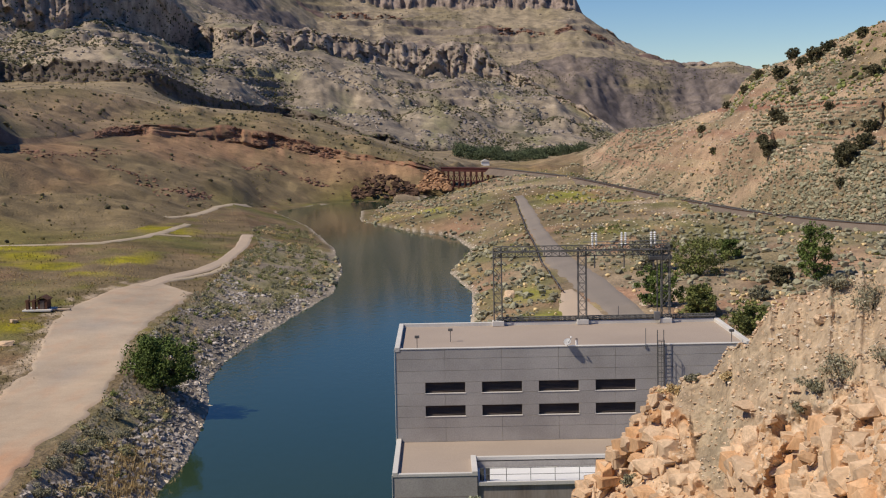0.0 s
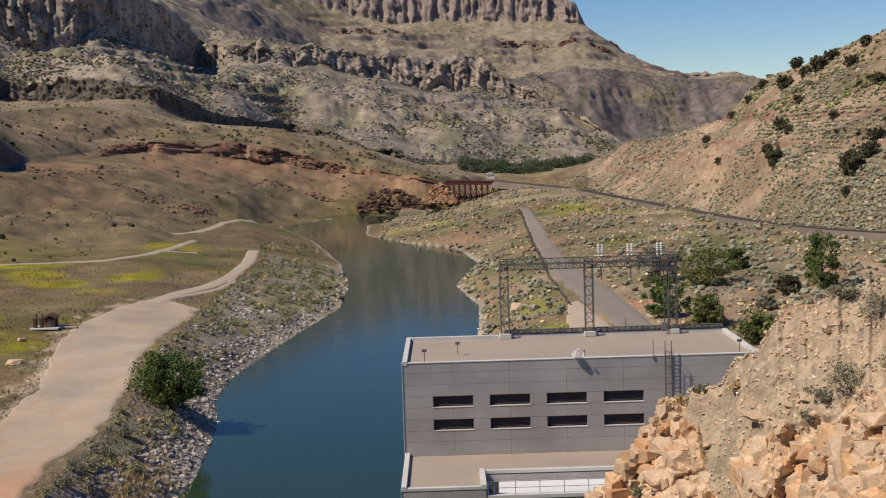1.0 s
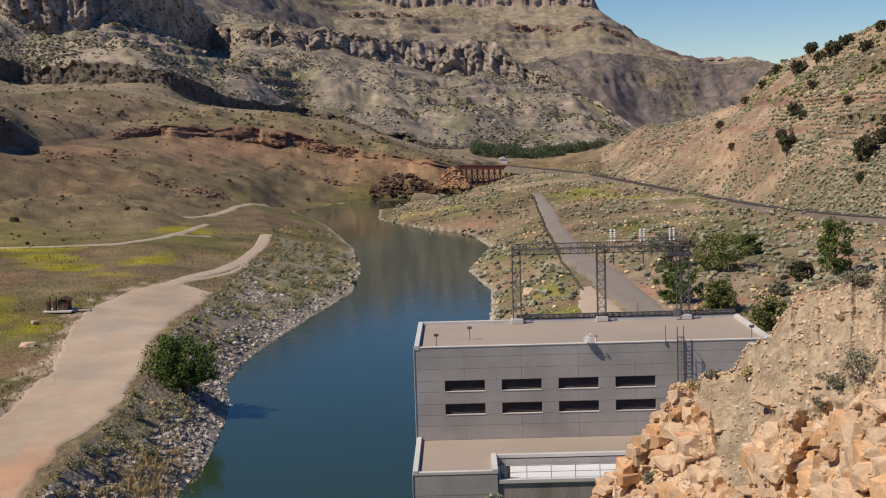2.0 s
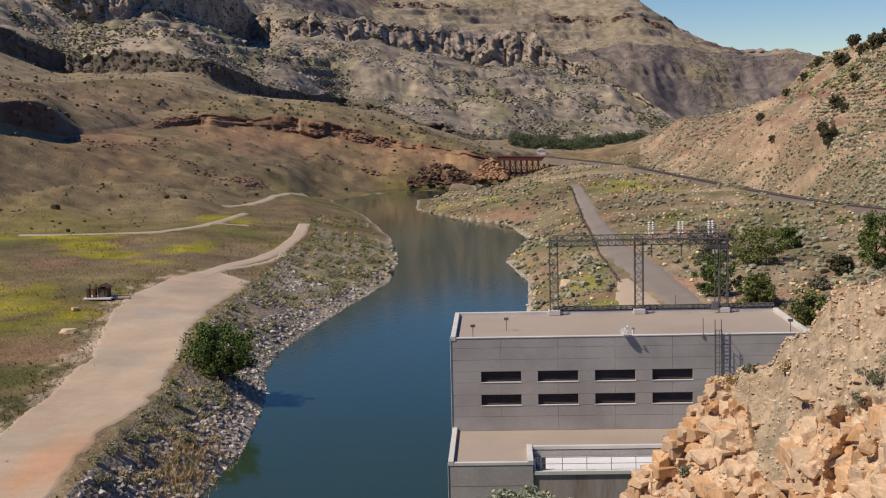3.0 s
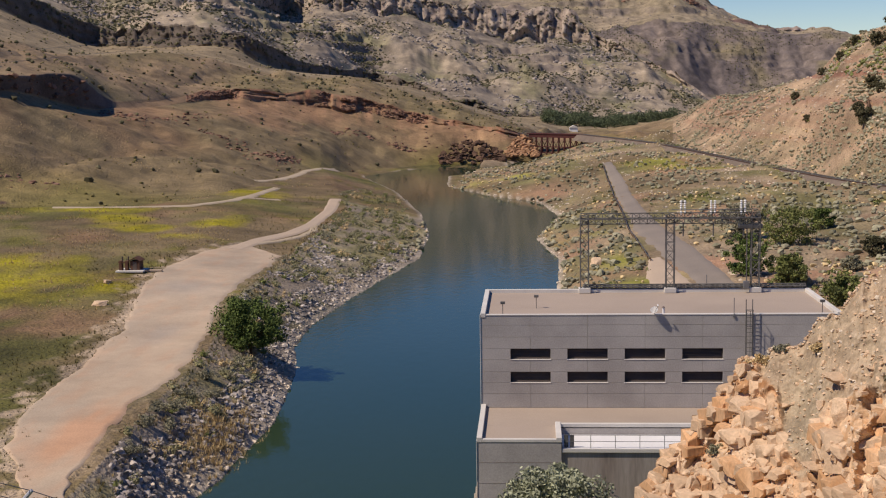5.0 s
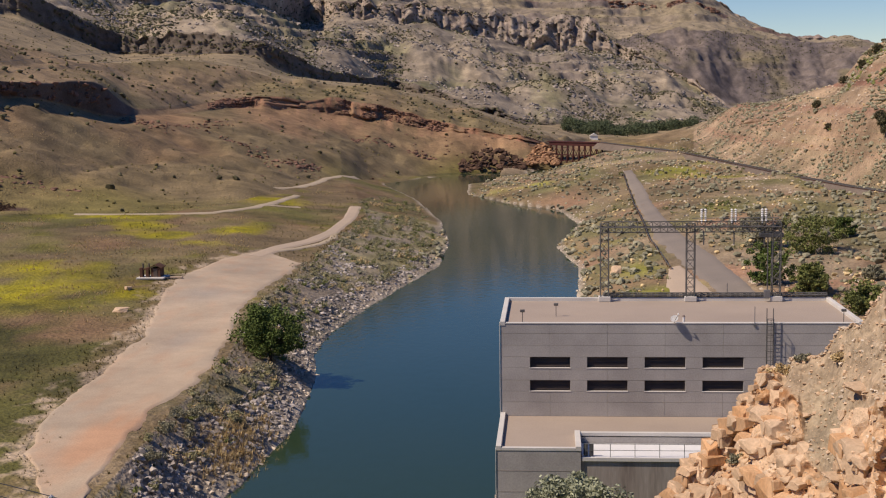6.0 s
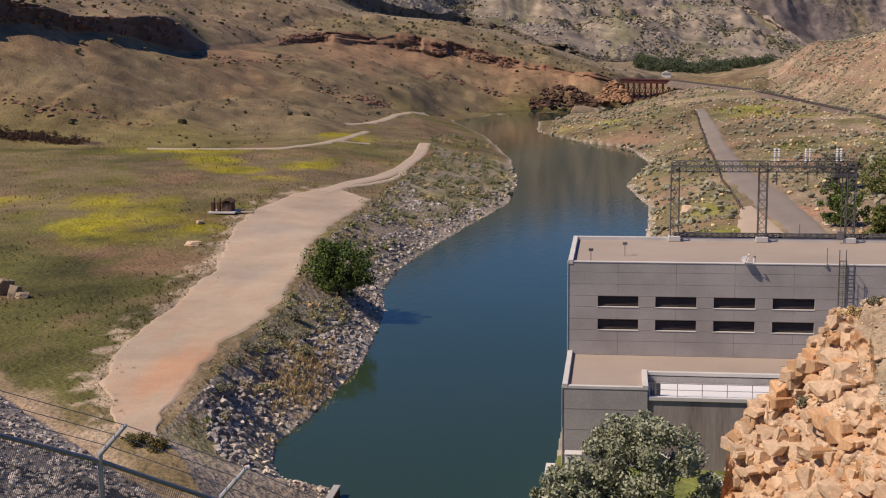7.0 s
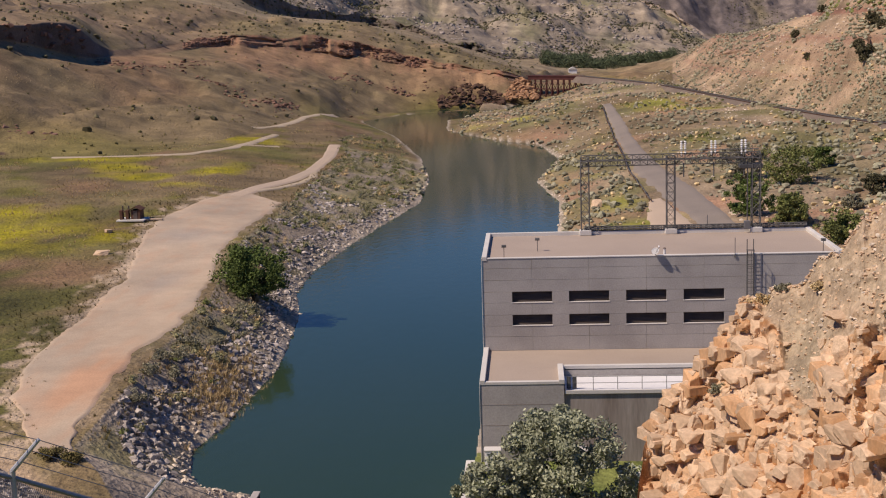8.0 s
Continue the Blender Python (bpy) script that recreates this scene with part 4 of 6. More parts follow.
def spur_at(az, dip):
    """The point of the spur in that bearing, that many degrees below the horizon."""
    c = int(np.clip(round((az - 3.6) / 0.055), 0, len(SP_AZ) - 1))
    d = np.degrees(np.arctan((SZ[1:302, c] - EYE) / np.hypot(SX[1:302, c], SY[1:302, c])))
    k = 1 + int(np.argmin(np.abs(d - dip)))
    return SX[k, c], SY[k, c], SZ[k, c]


def rock_mesh(name, seed, size, squash, material):
    """A large angular block with split faces and chipped edges."""
    g = np.random.default_rng(seed)
    bm = bmesh.new()
    bmesh.ops.create_cube(bm, size=2)
    for k in range(7):
        n = Vector(g.normal(size=3)).normalized()
        got = bmesh.ops.bisect_plane(bm, geom=bm.verts[:] + bm.edges[:] + bm.faces[:], plane_co=n * float(g.uniform(0.72, 1.05)), plane_no=n, clear_outer=True)
        cut = [e for e in got["geom_cut"] if isinstance(e, bmesh.types.BMEdge)]
        if cut:
            bmesh.ops.holes_fill(bm, edges=cut)
    bmesh.ops.bevel(bm, geom=bm.edges[:], offset=0.07, segments=1, affect="EDGES")
    bmesh.ops.triangulate(bm, faces=bm.faces)
    bmesh.ops.subdivide_edges(bm, edges=[e for e in bm.edges if e.calc_length() > 0.35], cuts=2, use_grid_fill=True)
    bmesh.ops.triangulate(bm, faces=bm.faces)
    for v in bm.verts:
        lay = noise.noise(Vector((v.co.x * 0.6, v.co.y * 0.6, v.co.z * 4.5 + seed)))
        v.co *= 1 + 0.10 * lay + 0.10 * noise.noise(v.co * 3 + Vector((seed, 0, 0)))
        v.co = Vector((v.co.x * squash[0], v.co.y * squash[1], v.co.z * squash[2])) * size
    me = bpy.data.meshes.new(name)
    bm.to_mesh(me)
    bm.free()
    me.materials.append(material)
    return me


BLOCKS = [rock_mesh("boulder", 200 + k, 1.0, sq, M_TAN_ROCK) for k, sq in enumerate([(1, 0.8, 0.5), (1, 0.7, 0.75), (0.7, 0.7, 1.1), (1.2, 0.8, 0.35), (0.9, 0.9, 0.6), (0.6, 0.7, 0.9)])]


GREY_BLOCKS = [rock_mesh("boulder", 260 + k, 1.0, sq, M_HILL_ROCK) for k, sq in enumerate([(1, 0.8, 0.7), (0.8, 0.7, 1.0), (1, 0.9, 0.5)])]


def boulder(az, dip, size, kind, yaw, label="split orange sandstone boulder on the slope"):
    x, y, z = spur_at(az, dip)
    ob = new("boulder", BLOCKS[kind])
    ob.matrix_basis = pose(x, y, z - 0.3 * size, 12 * math.sin(yaw), 14 * math.cos(3 * yaw), yaw * 57) @ Matrix.Scale(size, 4)
    return tagged(ob, label, "boulder", "boulders on the spur")


for az, dip, size, kind, yaw in [(13.3, -12.0, 0.85, 3, 0.3), (13.4, -13.4, 0.75, 2, 0.9), (10.9, -13.3, 0.55, 3, 2.0), (9.3, -13.2, 0.8, 0, 0.7), (9.9, -15.0, 0.75, 3, 1.1), (8.6, -14.6, 0.6, 0, 2.4),
                                 (16.2, -8.4, 0.45, 4, 0.2), (17.9, -11.4, 0.5, 3, 0.5), (18.4, -11.0, 0.4, 0, 1.7), (7.6, -14.9, 0.7, 4, 0.4), (9.4, -11.9, 0.5, 1, 2.2), (12.4, -15.7, 0.8, 3, 0.2),
                                 (13.3, -15.0, 0.6, 0, 1.3), (5.5, -17.6, 0.8, 2, 0.6), (6.2, -17.0, 0.7, 1, 1.9), (14.4, -14.6, 0.5, 4, 2.7), (7.2, -16.8, 0.8, 5, 0.1), (8.5, -17.2, 0.9, 1, 0.9),
                                 (10.2, -17.4, 0.8, 5, 1.4), (12.0, -18.0, 0.9, 1, 0.3), (17.6, -13.9, 0.4, 0, 0.8), (15.6, -13.0, 0.4, 3, 2.1), (14.6, -11.6, 0.35, 3, 0.2), (15.2, -11.3, 0.3, 3, 1.2)]:
    boulder(az, dip, 0.68 * size, kind, yaw)
g = np.random.default_rng(21)
for k in range(90):
    az, dip = g.uniform(4.9, 19.5), g.uniform(-20, -7.5)
    boulder(az, dip, float(0.09 + 0.16 * g.random() ** 2), int(g.integers(0, 6)), float(g.uniform(0, 6)), "small broken sandstone block on the slope")
n = 2600
pa, pd = g.uniform(5.2, 20, n), g.uniform(-20.5, -10.8, n)
rocky = (pd < np.interp(pa, *np.array(ROCK_LINE, float).T) - 0.2) & (g.random(n) < 0.35 + 0.65 * smooth(-0.2, 0.3, fbm(pa / 0.8, pd / 0.7, 3)))
beds = np.array([spur_at(a, d) for a, d in zip(pa[rocky], pd[rocky])])
size = 0.06 + 0.52 * g.random(len(beds)) ** 3.2
beds[:, 2] -= 0.55 * size
for name, low, high, ma, label in (("split_blocks", 0, 0.7, M_TAN_ROCK, "pale split sandstone blocks breaking from the spur"), ("rusty_blocks", 0.7, 1, M_RUSTY_ROCK, "rust-stained sandstone blocks breaking from the spur")):
    at = np.linspace(0, 0.999, len(beds))
    at = (at >= low) & (at < high)
    scatter(name, CHUNKS, beds[at], size[at], ma, label, "rocks", 0.3, 51, turn=0.9)
n = 7500
pa, pd = g.uniform(4.8, 20, n), g.uniform(-20.5, -6.2, n)
spots_on_spur = np.array([spur_at(a, d) for a, d in zip(pa, pd)])
ok = spots_on_spur[:, 2] < EYE + np.hypot(spots_on_spur[:, 0], spots_on_spur[:, 1]) * np.tan(np.radians(pd + 0.8))
ok = ok & (g.random(n) < np.where(pd > np.interp(pa, *np.array(ROCK_LINE, float).T), 1.0, 0.22))
scatter("loose_stones", STONES + SLABS, spots_on_spur[ok], (0.03 + 0.13 * g.random(n) ** 3.5)[ok], M_TAN_ROCK, "loose orange and pale sandstone chips on the slope", "loose stones", seed=5)
n = 2200
pa, pd = g.uniform(9.0, 20, n), g.uniform(-18.5, -6.2, n)
pale_spots = np.array([spur_at(a, d) for a, d in zip(pa, pd)])
ok = pale_spots[:, 2] < EYE + np.hypot(pale_spots[:, 0], pale_spots[:, 1]) * np.tan(np.radians(pd + 0.8))
ok = ok & (g.random(n) < np.where(pd > np.interp(pa, *np.array(ROCK_LINE, float).T), 0.6, 0.3))
scatter("pale_chips", STONES + SLABS, pale_spots[ok], (0.03 + 0.14 * g.random(n) ** 3)[ok], M_PALE_ROCK, "pale bleached chips among the slope debris", "loose stones", seed=6)


def shrub(x, y, z, size, foliage, label, seed, category="shrub", group="", clumps=16, per=70, leaf=0.05):
    g = np.random.default_rng(seed)
    c = g.normal(size=(clumps, 3)) * (0.33, 0.33, 0.2)
    c[:, 2] = np.abs(c[:, 2]) + 0.25
    v, f = leaf_cloud(c * size + (x, y, z), np.full(clumps, 0.3 * size), per, leaf, g)
    stalk = bmesh.new()
    for q in c[:6]:
        rod(stalk, (x, y, z - 0.1), Vector(q * size) + Vector((x, y, z)), 0.02 * size, 0.008 * size, 4)
    ob = thing("shrub", (x, y, z), label, category, group)
    part("stems", stalk, M_BARK, ob)
    mesh_part("foliage", mesh_from("foliage", v, f, foliage), ob)
    return ob


for k, (az, dip, size, foliage, label) in enumerate([
        (8.05, -14.1, 0.8, M_SAGE, "grey-green sagebrush on the edge of the spur"), (10.1, -10.95, 0.5, M_STRAW, "low yellowish rabbitbrush on loose debris"), (12.3, -11.15, 0.5, M_STRAW, "low yellowish rabbitbrush on loose debris"),
        (17.0, -10.9, 1.1, M_SAGE, "grey-green sagebrush among sandstone slabs"), (18.1, -8.0, 1.3, M_SAGE, "large grey-green sagebrush near the crest"), (16.7, -7.2, 0.8, M_SAGE, "grey-green sagebrush on the crest"),
        (16.1, -11.5, 0.7, M_SAGE, "grey-green sagebrush among sandstone slabs"), (18.9, -10.3, 1.0, M_SAGE, "grey-green sagebrush among sandstone slabs"), (7.9, -15.5, 0.5, M_SAGE, "small sagebrush in a rock cleft"),
        (15.3, -12.2, 0.45, M_SAGE, "small sagebrush in a rock cleft"), (10.8, -10.85, 0.4, M_SAGE, "small sagebrush on loose debris")]):
    x, y, z = spur_at(az, dip)
    shrub(x, y, z - 0.05, size, foliage, label, 300 + k, group="shrubs on the spur")

# ---- the powerhouse ----
XL, XR, YF, YB, YM = -3.66, 23.55, 100.0, 112.18, 90.07
Z_TOP, Z_MID, Z_BASE = 15.98, 8.88, 2.2
PIER = 2.2
house = thing("powerhouse", (10, 101, Z_BASE), "two-tiered grey concrete powerhouse with louvred vents beside the river", "powerhouse")
part("upper_core", boxed(XL + 0.02, XR - 0.02, YF + 0.4, YB - 0.01, Z_MID - 1, Z_TOP - 0.42), M_CONCRETE, house)
part("lower_core", boxed(XL + 0.02, XR - 0.02, YM + 4.17, YF + 0.39, Z_BASE, Z_MID - 0.42), M_CONCRETE, house)
part("pier", boxed(XL, PIER, YM, YM + 4.165, Z_BASE, Z_MID - 0.345), M_CONCRETE, house)
part("forebay_wall", boxed(PIER, XR, YM + 0.18, YM + 4.17, Z_BASE, 7.96), M_CONCRETE_STAINED, house, "rust-streaked darker concrete wall")
# facade panels between recessed joints; the vents are left open
vents = [(XL + 2.24 + k * 4.36, XL + 5.30 + k * 4.36) for k in range(4)]
levels = [0.0, 0.95, 1.87, 2.78, 3.64, 4.59, 5.45, 6.30, Z_TOP - Z_MID + 0.3]
cuts = [XL] + [(a + b) / 2 for a, b in vents] + [vents[3][0] + 5.9, XR]
for k in range(8):
    z1, z0 = Z_TOP - 0.12 - levels[k] if k == 0 else Z_TOP - levels[k], Z_TOP - levels[k + 1]
    if k in (3, 5):
        edges = [XL] + [v for ab in vents for v in ab] + [XR]
        spans = list(zip(edges[::2], edges[1::2]))
    else:
        spans = list(zip(cuts, cuts[1:]))
    for a, b in spans:
        part("panel", boxed(a + 0.008, b - 0.008, YF, YF + 0.4, z0 + 0.011, z1 - 0.011, 0.008), M_CONCRETE, house)
for a, b in vents:
    for k in (3, 5):
        z1, z0 = Z_TOP - levels[k], Z_TOP - levels[k + 1]
        vent = part("vent", boxed(a, b, YF + 0.34, YF + 0.38, z0, z1), M_LOUVRE, house, "dark recessed louvre")
        for s in range(8):
            bm = bmesh.new()
            box(bm, a + 0.02, b - 0.02, -0.07, 0.07, -0.008, 0.008)
            bmesh.ops.rotate(bm, verts=bm.verts, cent=(0, 0, 0), matrix=Matrix.Rotation(radians(38), 3, "X"))
            bmesh.ops.translate(bm, verts=bm.verts, vec=(0, YF + 0.26, z0 + 0.06 + s * 0.11))
            part("slat", bm, M_LOUVRE, vent)
        part("sill", boxed(a - 0.05, b + 0.05, YF - 0.03, YF + 0.2, z0 - 0.03, z0 + 0.03, 0.01), M_COPING, house)


def parapet(x0, x1, y0, y1, z, front=True, back=True):
    """Roof deck with a pale coping round it."""
    part("roof_deck", boxed(x0 + 0.3, x1 - 0.3, y0 + 0.3, y1 - 0.05, z - 0.5, z - 0.3), M_ROOF, house, "tan gravelled roof")
    part("coping", boxed(x0 - 0.04, x0 + 0.34, y0 - 0.04, y1 + 0.04, z - 0.34, z, 0.02), M_COPING, house)
    part("coping", boxed(x1 - 0.34, x1 + 0.04, y0 - 0.04, y1 + 0.04, z - 0.34, z, 0.02), M_COPING, house)
    if front:
        part("coping", boxed(x0 + 0.345, x1 - 0.345, y0 - 0.035, y0 + 0.32, z - 0.2, z - 0.11, 0.02), M_COPING, house)
    if back:
        part("coping", boxed(x0 + 0.345, x1 - 0.345, y1 - 0.3, y1 + 0.035, z - 0.34, z, 0.02), M_COPING, house)


parapet(XL, XR, YF, YB, Z_TOP)
part("roof_deck", boxed(XL + 0.3, XR - 0.3, YM + 4.47, YF - 0.01, Z_MID - 0.41, Z_MID - 0.3), M_ROOF, house, "tan gravelled roof")
part("roof_deck", boxed(XL + 0.3, PIER - 0.3, YM + 0.3, YM + 4.465, Z_MID - 0.343, Z_MID - 0.3), M_ROOF, house, "tan gravelled roof")
part("coping", boxed(XL - 0.04, XL + 0.34, YM - 0.04, YF - 0.01, Z_MID - 0.34, Z_MID, 0.02), M_COPING, house)
part("coping", boxed(XL + 0.345, PIER - 0.35, YM - 0.035, YM + 0.3, Z_MID - 0.34, Z_MID - 0.12, 0.02), M_COPING, house)
part("coping", boxed(PIER - 0.345, PIER + 0.05, YM - 0.04, YM + 4.5, Z_MID - 0.34, Z_MID, 0.02), M_COPING, house)
part("coping", boxed(PIER + 0.055, XR, YM + 4.15, YM + 4.5, Z_MID - 0.34, Z_MID - 0.08, 0.02), M_COPING, house)
part("corner_fin", boxed(XL - 0.09, XL - 0.045, YF - 0.06, YF + 0.3, Z_MID - 0.3, Z_TOP - 0.1, 0.02), M_COPING, house)
part("corner_fin", boxed(XL - 0.07, XL - 0.03, YM - 0.06, YM + 0.3, Z_BASE, Z_MID - 0.2, 0.02), M_COPING, house)
part("walkway", boxed(PIER + 0.1, XR - 0.2, YM + 0.2, YM + 4.1, 7.965, 8.02), M_WHITE, house, "bright white walkway deck")
part("walkway_edge", boxed(PIER + 0.06, XR - 0.2, YM + 0.05, YM + 0.19, 7.8, 8.06, 0.01), M_COPING, house)
railing = part("handrail", rod(rod(bmesh.new(), (PIER + 0.3, YM + 0.32, 8.98), (XR - 0.4, YM + 0.32, 8.98), 0.026), (PIER + 0.3, YM + 0.32, 8.52), (XR - 0.4, YM + 0.32, 8.52), 0.02), M_STEEL, house, "grey pipe handrail")
for k in range(12):
    part("post", rod(bmesh.new(), (PIER + 0.35 + 1.7 * k, YM + 0.32, 8.02), (PIER + 0.35 + 1.7 * k, YM + 0.32, 8.98), 0.026), M_STEEL, railing)
for k, x in enumerate((PIER + 0.2, PIER + 0.6)):
    part("rail_gate", boxed(x, x + 0.3, YM + 0.5, YM + 0.56, 8.05, 8.95, 0.01), M_LATTICE, house)
# faint casting lines of the lower wall
for z in (7.1, 5.6, 4.1):
    part("wall_ledge", boxed(XL, PIER, YM - 0.012, YM, z - 0.018, z + 0.018), M_CONCRETE_STAINED, house)

ladder = thing("roof_ladder", (16.6, 99.7, 7.0), "caged steel ladder fixed to the concrete facade", "ladder")
for x in (16.36, 16.84):
    part("stile", rod(bmesh.new(), (x, 99.72, 7.6), (x, 99.72, 17.0), 0.035), M_LATTICE, ladder)
for k in range(30):
    part("rung", rod(bmesh.new(), (16.36, 99.72, 7.8 + 0.29 * k), (16.84, 99.72, 7.8 + 0.29 * k), 0.016), M_LATTICE, ladder)
for k in range(6):
    bm = bmesh.new()
    ring = [(16.6 + 0.28 * math.cos(a), 99.72 - 0.48 * math.sin(a) ** 0.7, 10.2 + 1.2 * k) for a in np.linspace(0, math.pi, 9)]
    for a, b in zip(ring, ring[1:]):
        rod(bm, a, b, 0.025)
    part("cage_hoop", bm, M_LATTICE, ladder)
for x, y in ((16.36, 99.4), (16.6, 99.24), (16.84, 99.4)):
    part("cage_bar", rod(bmesh.new(), (x, y, 10.2), (x, y, 16.2), 0.02), M_LATTICE, ladder)
mast = thing("antenna_mast", (15.5, 99.9, 15.8), "thin steel antenna mast at the roof edge", "antenna")
part("mast", rod(bmesh.new(), (15.5, 99.95, 15.6), (15.5, 99.95, 17.1), 0.03), M_STEEL, mast)
part("bracket", boxed(15.42, 15.58, 99.9, 100.02, 15.62, 15.8), M_STEEL, mast)

dish = thing("satellite_dish", (9.6, 99.9, 15.86), "white satellite dish on the roof edge", "satellite dish")
bm = bmesh.new()
rows = []
for k in range(6):
    rr = 0.42 * k / 5
    rows.append([bm.verts.new((rr * math.cos(a), rr * math.sin(a), 0.5 * rr * rr)) for a in np.linspace(0, 2 * math.pi, 20, endpoint=False)] if k else [bm.verts.new((0, 0, 0))])
for a in range(20):
    bm.faces.new((rows[0][0], rows[1][a], rows[1][(a + 1) % 20]))
    for k in range(1, 5):
        bm.faces.new((rows[k][a], rows[k + 1][a], rows[k + 1][(a + 1) % 20], rows[k][(a + 1) % 20]))
bmesh.ops.solidify(bm, geom=bm.faces[:], thickness=0.02)
bmesh.ops.transform(bm, matrix=pose(9.5, 99.75, 16.2, 48, 0, -25) @ Matrix.Scale(0.72, 4), verts=bm.verts)
part("reflector", bm, M_WHITE, dish)
part("bracket", rod(bmesh.new(), (9.55, 100.05, 15.75), (9.5, 99.8, 16.16), 0.03), M_STEEL, dish)
part("feed_arm", rod(bmesh.new(), (9.5, 99.7, 16.05), (9.75, 99.35, 16.6), 0.02), M_STEEL, dish)
part("feed_horn", rod(bmesh.new(), (9.75, 99.37, 16.56), (9.73, 99.46, 16.68), 0.07, 0.05, 8), M_WHITE, dish)
for x, y in ((-2.0, 100.8), (22.3, 101.0), (0.6, 104)):
    lamp = thing("roof_floodlight", (x, y, 15.68), "small dark floodlight on a short post on the roof", "floodlight", "roof floodlights")
    part("post", rod(bmesh.new(), (x, y, 15.66), (x, y, 16.6), 0.03), M_LATTICE, lamp)
    part("lamp_head", boxed(x - 0.18, x + 0.18, y - 0.12, y + 0.1, 16.55, 16.75, 0.02), M_LATTICE, lamp)
vent_cap = thing("roof_vent", (10.3, 100.9, 15.68), "small white roof vent with a dark cap", "roof vent")
part("pipe", rod(bmesh.new(), (10.3, 100.9, 15.66), (10.3, 100.9, 16.2), 0.09, sides=10), M_WHITE, vent_cap)
part("cap", rod(bmesh.new(), (10.3, 100.9, 16.2), (10.3, 100.9, 16.3), 0.14, 0.05, 10), M_LOUVRE, vent_cap)

# ---- lattice gantry on the rear edge of the roof ----
gantry = thing("line_gantry", (12, 111.9, 15.98), "grey steel lattice gantry with insulators along the rear roof edge", "gantry")
GY0, GY1 = 111.55, 112.15


def lattice(name, a, b, half, step, parent, chord=0.045, brace=0.022):
    """A square lattice member from a to b: four chords and zigzag bracing."""
    a, b = Vector(a), Vector(b)
    axis = (b - a).normalized()
    side = axis.orthogonal().normalized() if abs(axis.z) < 0.9 else Vector((1, 0, 0))
    up = axis.cross(side)
    corners = [side * sx * half + up * sy * half for sx, sy in ((1, 1), (1, -1), (-1, -1), (-1, 1))]
    for c in corners:
        part("chord", rod(bmesh.new(), a + c, b + c, chord, sides=4), M_LATTICE, parent)
    bm = bmesh.new()
    count = max(2, round((b - a).length / step))
    for k in range(count):
        p, q = a.lerp(b, k / count), a.lerp(b, (k + 1) / count)
        for c, d in zip(corners, corners[1:] + corners[:1]):
            rod(bm, p + c, q + d, brace, sides=4) if k % 2 else rod(bm, p + d, q + c, brace, sides=4)
            rod(bm, q + c, q + d, brace, sides=4)
    return part("bracing", bm, M_LATTICE, parent)


for x in (4.75, 11.95, 19.05):
    tower = part("tower_base", boxed(x - 0.5, x + 0.5, 111.4, 112.3, 15.7, 16.12, 0.03), M_COPING, gantry)
    lattice("tower", (x, 111.85, 16.1), (x, 111.85, 22.3), 0.34, 0.75, tower)
lattice("beam", (4.4, 111.85, 22.0), (19.4, 111.85, 22.0), 0.32, 0.62, gantry)
lattice("edge_truss", (4.6, 112.0, 16.2), (23.3, 112.0, 16.2), 0.12, 0.5, gantry, 0.05, 0.03)
part("conduit", rod(bmesh.new(), (12.0, 111.5, 22.75), (19.2, 111.5, 22.75), 0.03), M_STEEL, gantry)
for x in (13.0, 15.5, 18.0):
    for dx in (-0.16, 0.16):
        pole = part("insulator", rod(bmesh.new(), (x + dx, 111.85, 22.3), (x + dx, 111.85, 23.5), 0.05), M_WHITE, gantry, "white porcelain insulator stack")
        for k in range(6):
            z = 22.5 + 0.18 * k
            part("shed", rod(bmesh.new(), (x + dx, 111.85, z), (x + dx, 111.85, z + 0.09), 0.13, 0.06, 8), M_WHITE, pole)
    part("drop_string", rod(bmesh.new(), (x, 111.6, 21.65), (x, 111.6, 20.5), 0.06), M_LATTICE, gantry)
part("switch_arm", boxed(17.6, 19.6, 111.5, 112.1, 21.1, 21.45, 0.05), M_LATTICE, gantry)
part("operating_rod", rod(bmesh.new(), (18.3, 111.6, 16.2), (18.3, 111.6, 22.0), 0.05), M_LATTICE, gantry)
part("control_box", boxed(18.0, 18.5, 111.3, 111.6, 16.0, 16.7, 0.03), M_STEEL, gantry)


# ---- plants and stones strewn over the land ----
def on_slope(zone, count, az0, az1, g, dense=None):
    """Random places on a hillside zone, evenly over its rows."""
    rows = np.where(ZONE[:, 0] == zone)[0]
    c = g.integers(int((az0 + 31) / AZ_STEP), int((az1 + 31) / AZ_STEP), count)
    r = rows[g.integers(0, len(rows), count)]
    p = np.stack([X[r, c], Y[r, c], Z[r, c]], -1)
    if dense is not None:
        p = p[fbm(p[:, 0] / dense, p[:, 1] / dense, 3) + 0.25 > g.random(count) * 0.9]
    return p


def on_valley(count, x0, x1, y0, y1, g, test):
    x, y = g.uniform(x0, x1, count), y0 * (y1 / y0) ** g.random(count)
    keep = test(x, y)
    x, y = x[keep], y[keep]
    return np.stack([x, y, ground_z(x, y)], -1)


def dry(x, y, gap=0.3):
    return ~inside(x, y, RIVER) & (segment_distance(x, y, RIVER, True) > gap)


LOT_RING = GRAVEL_WEST + GRAVEL_EAST[::-1]
ROAD_RING = [(14.5, 120), (15, 165), (17.8, 207), (20, 225), (20.1, 270), (22.6, 368), (23.4, 430), (27.8, 430), (27.8, 384), (26.6, 292), (29.3, 224), (30.6, 130)]
g = np.random.default_rng(77)


def bank_test(x, y):
    return dry(x, y, 0.2) & ~inside(x, y, WEST_BANK) & (x < -18) & (x > -60)


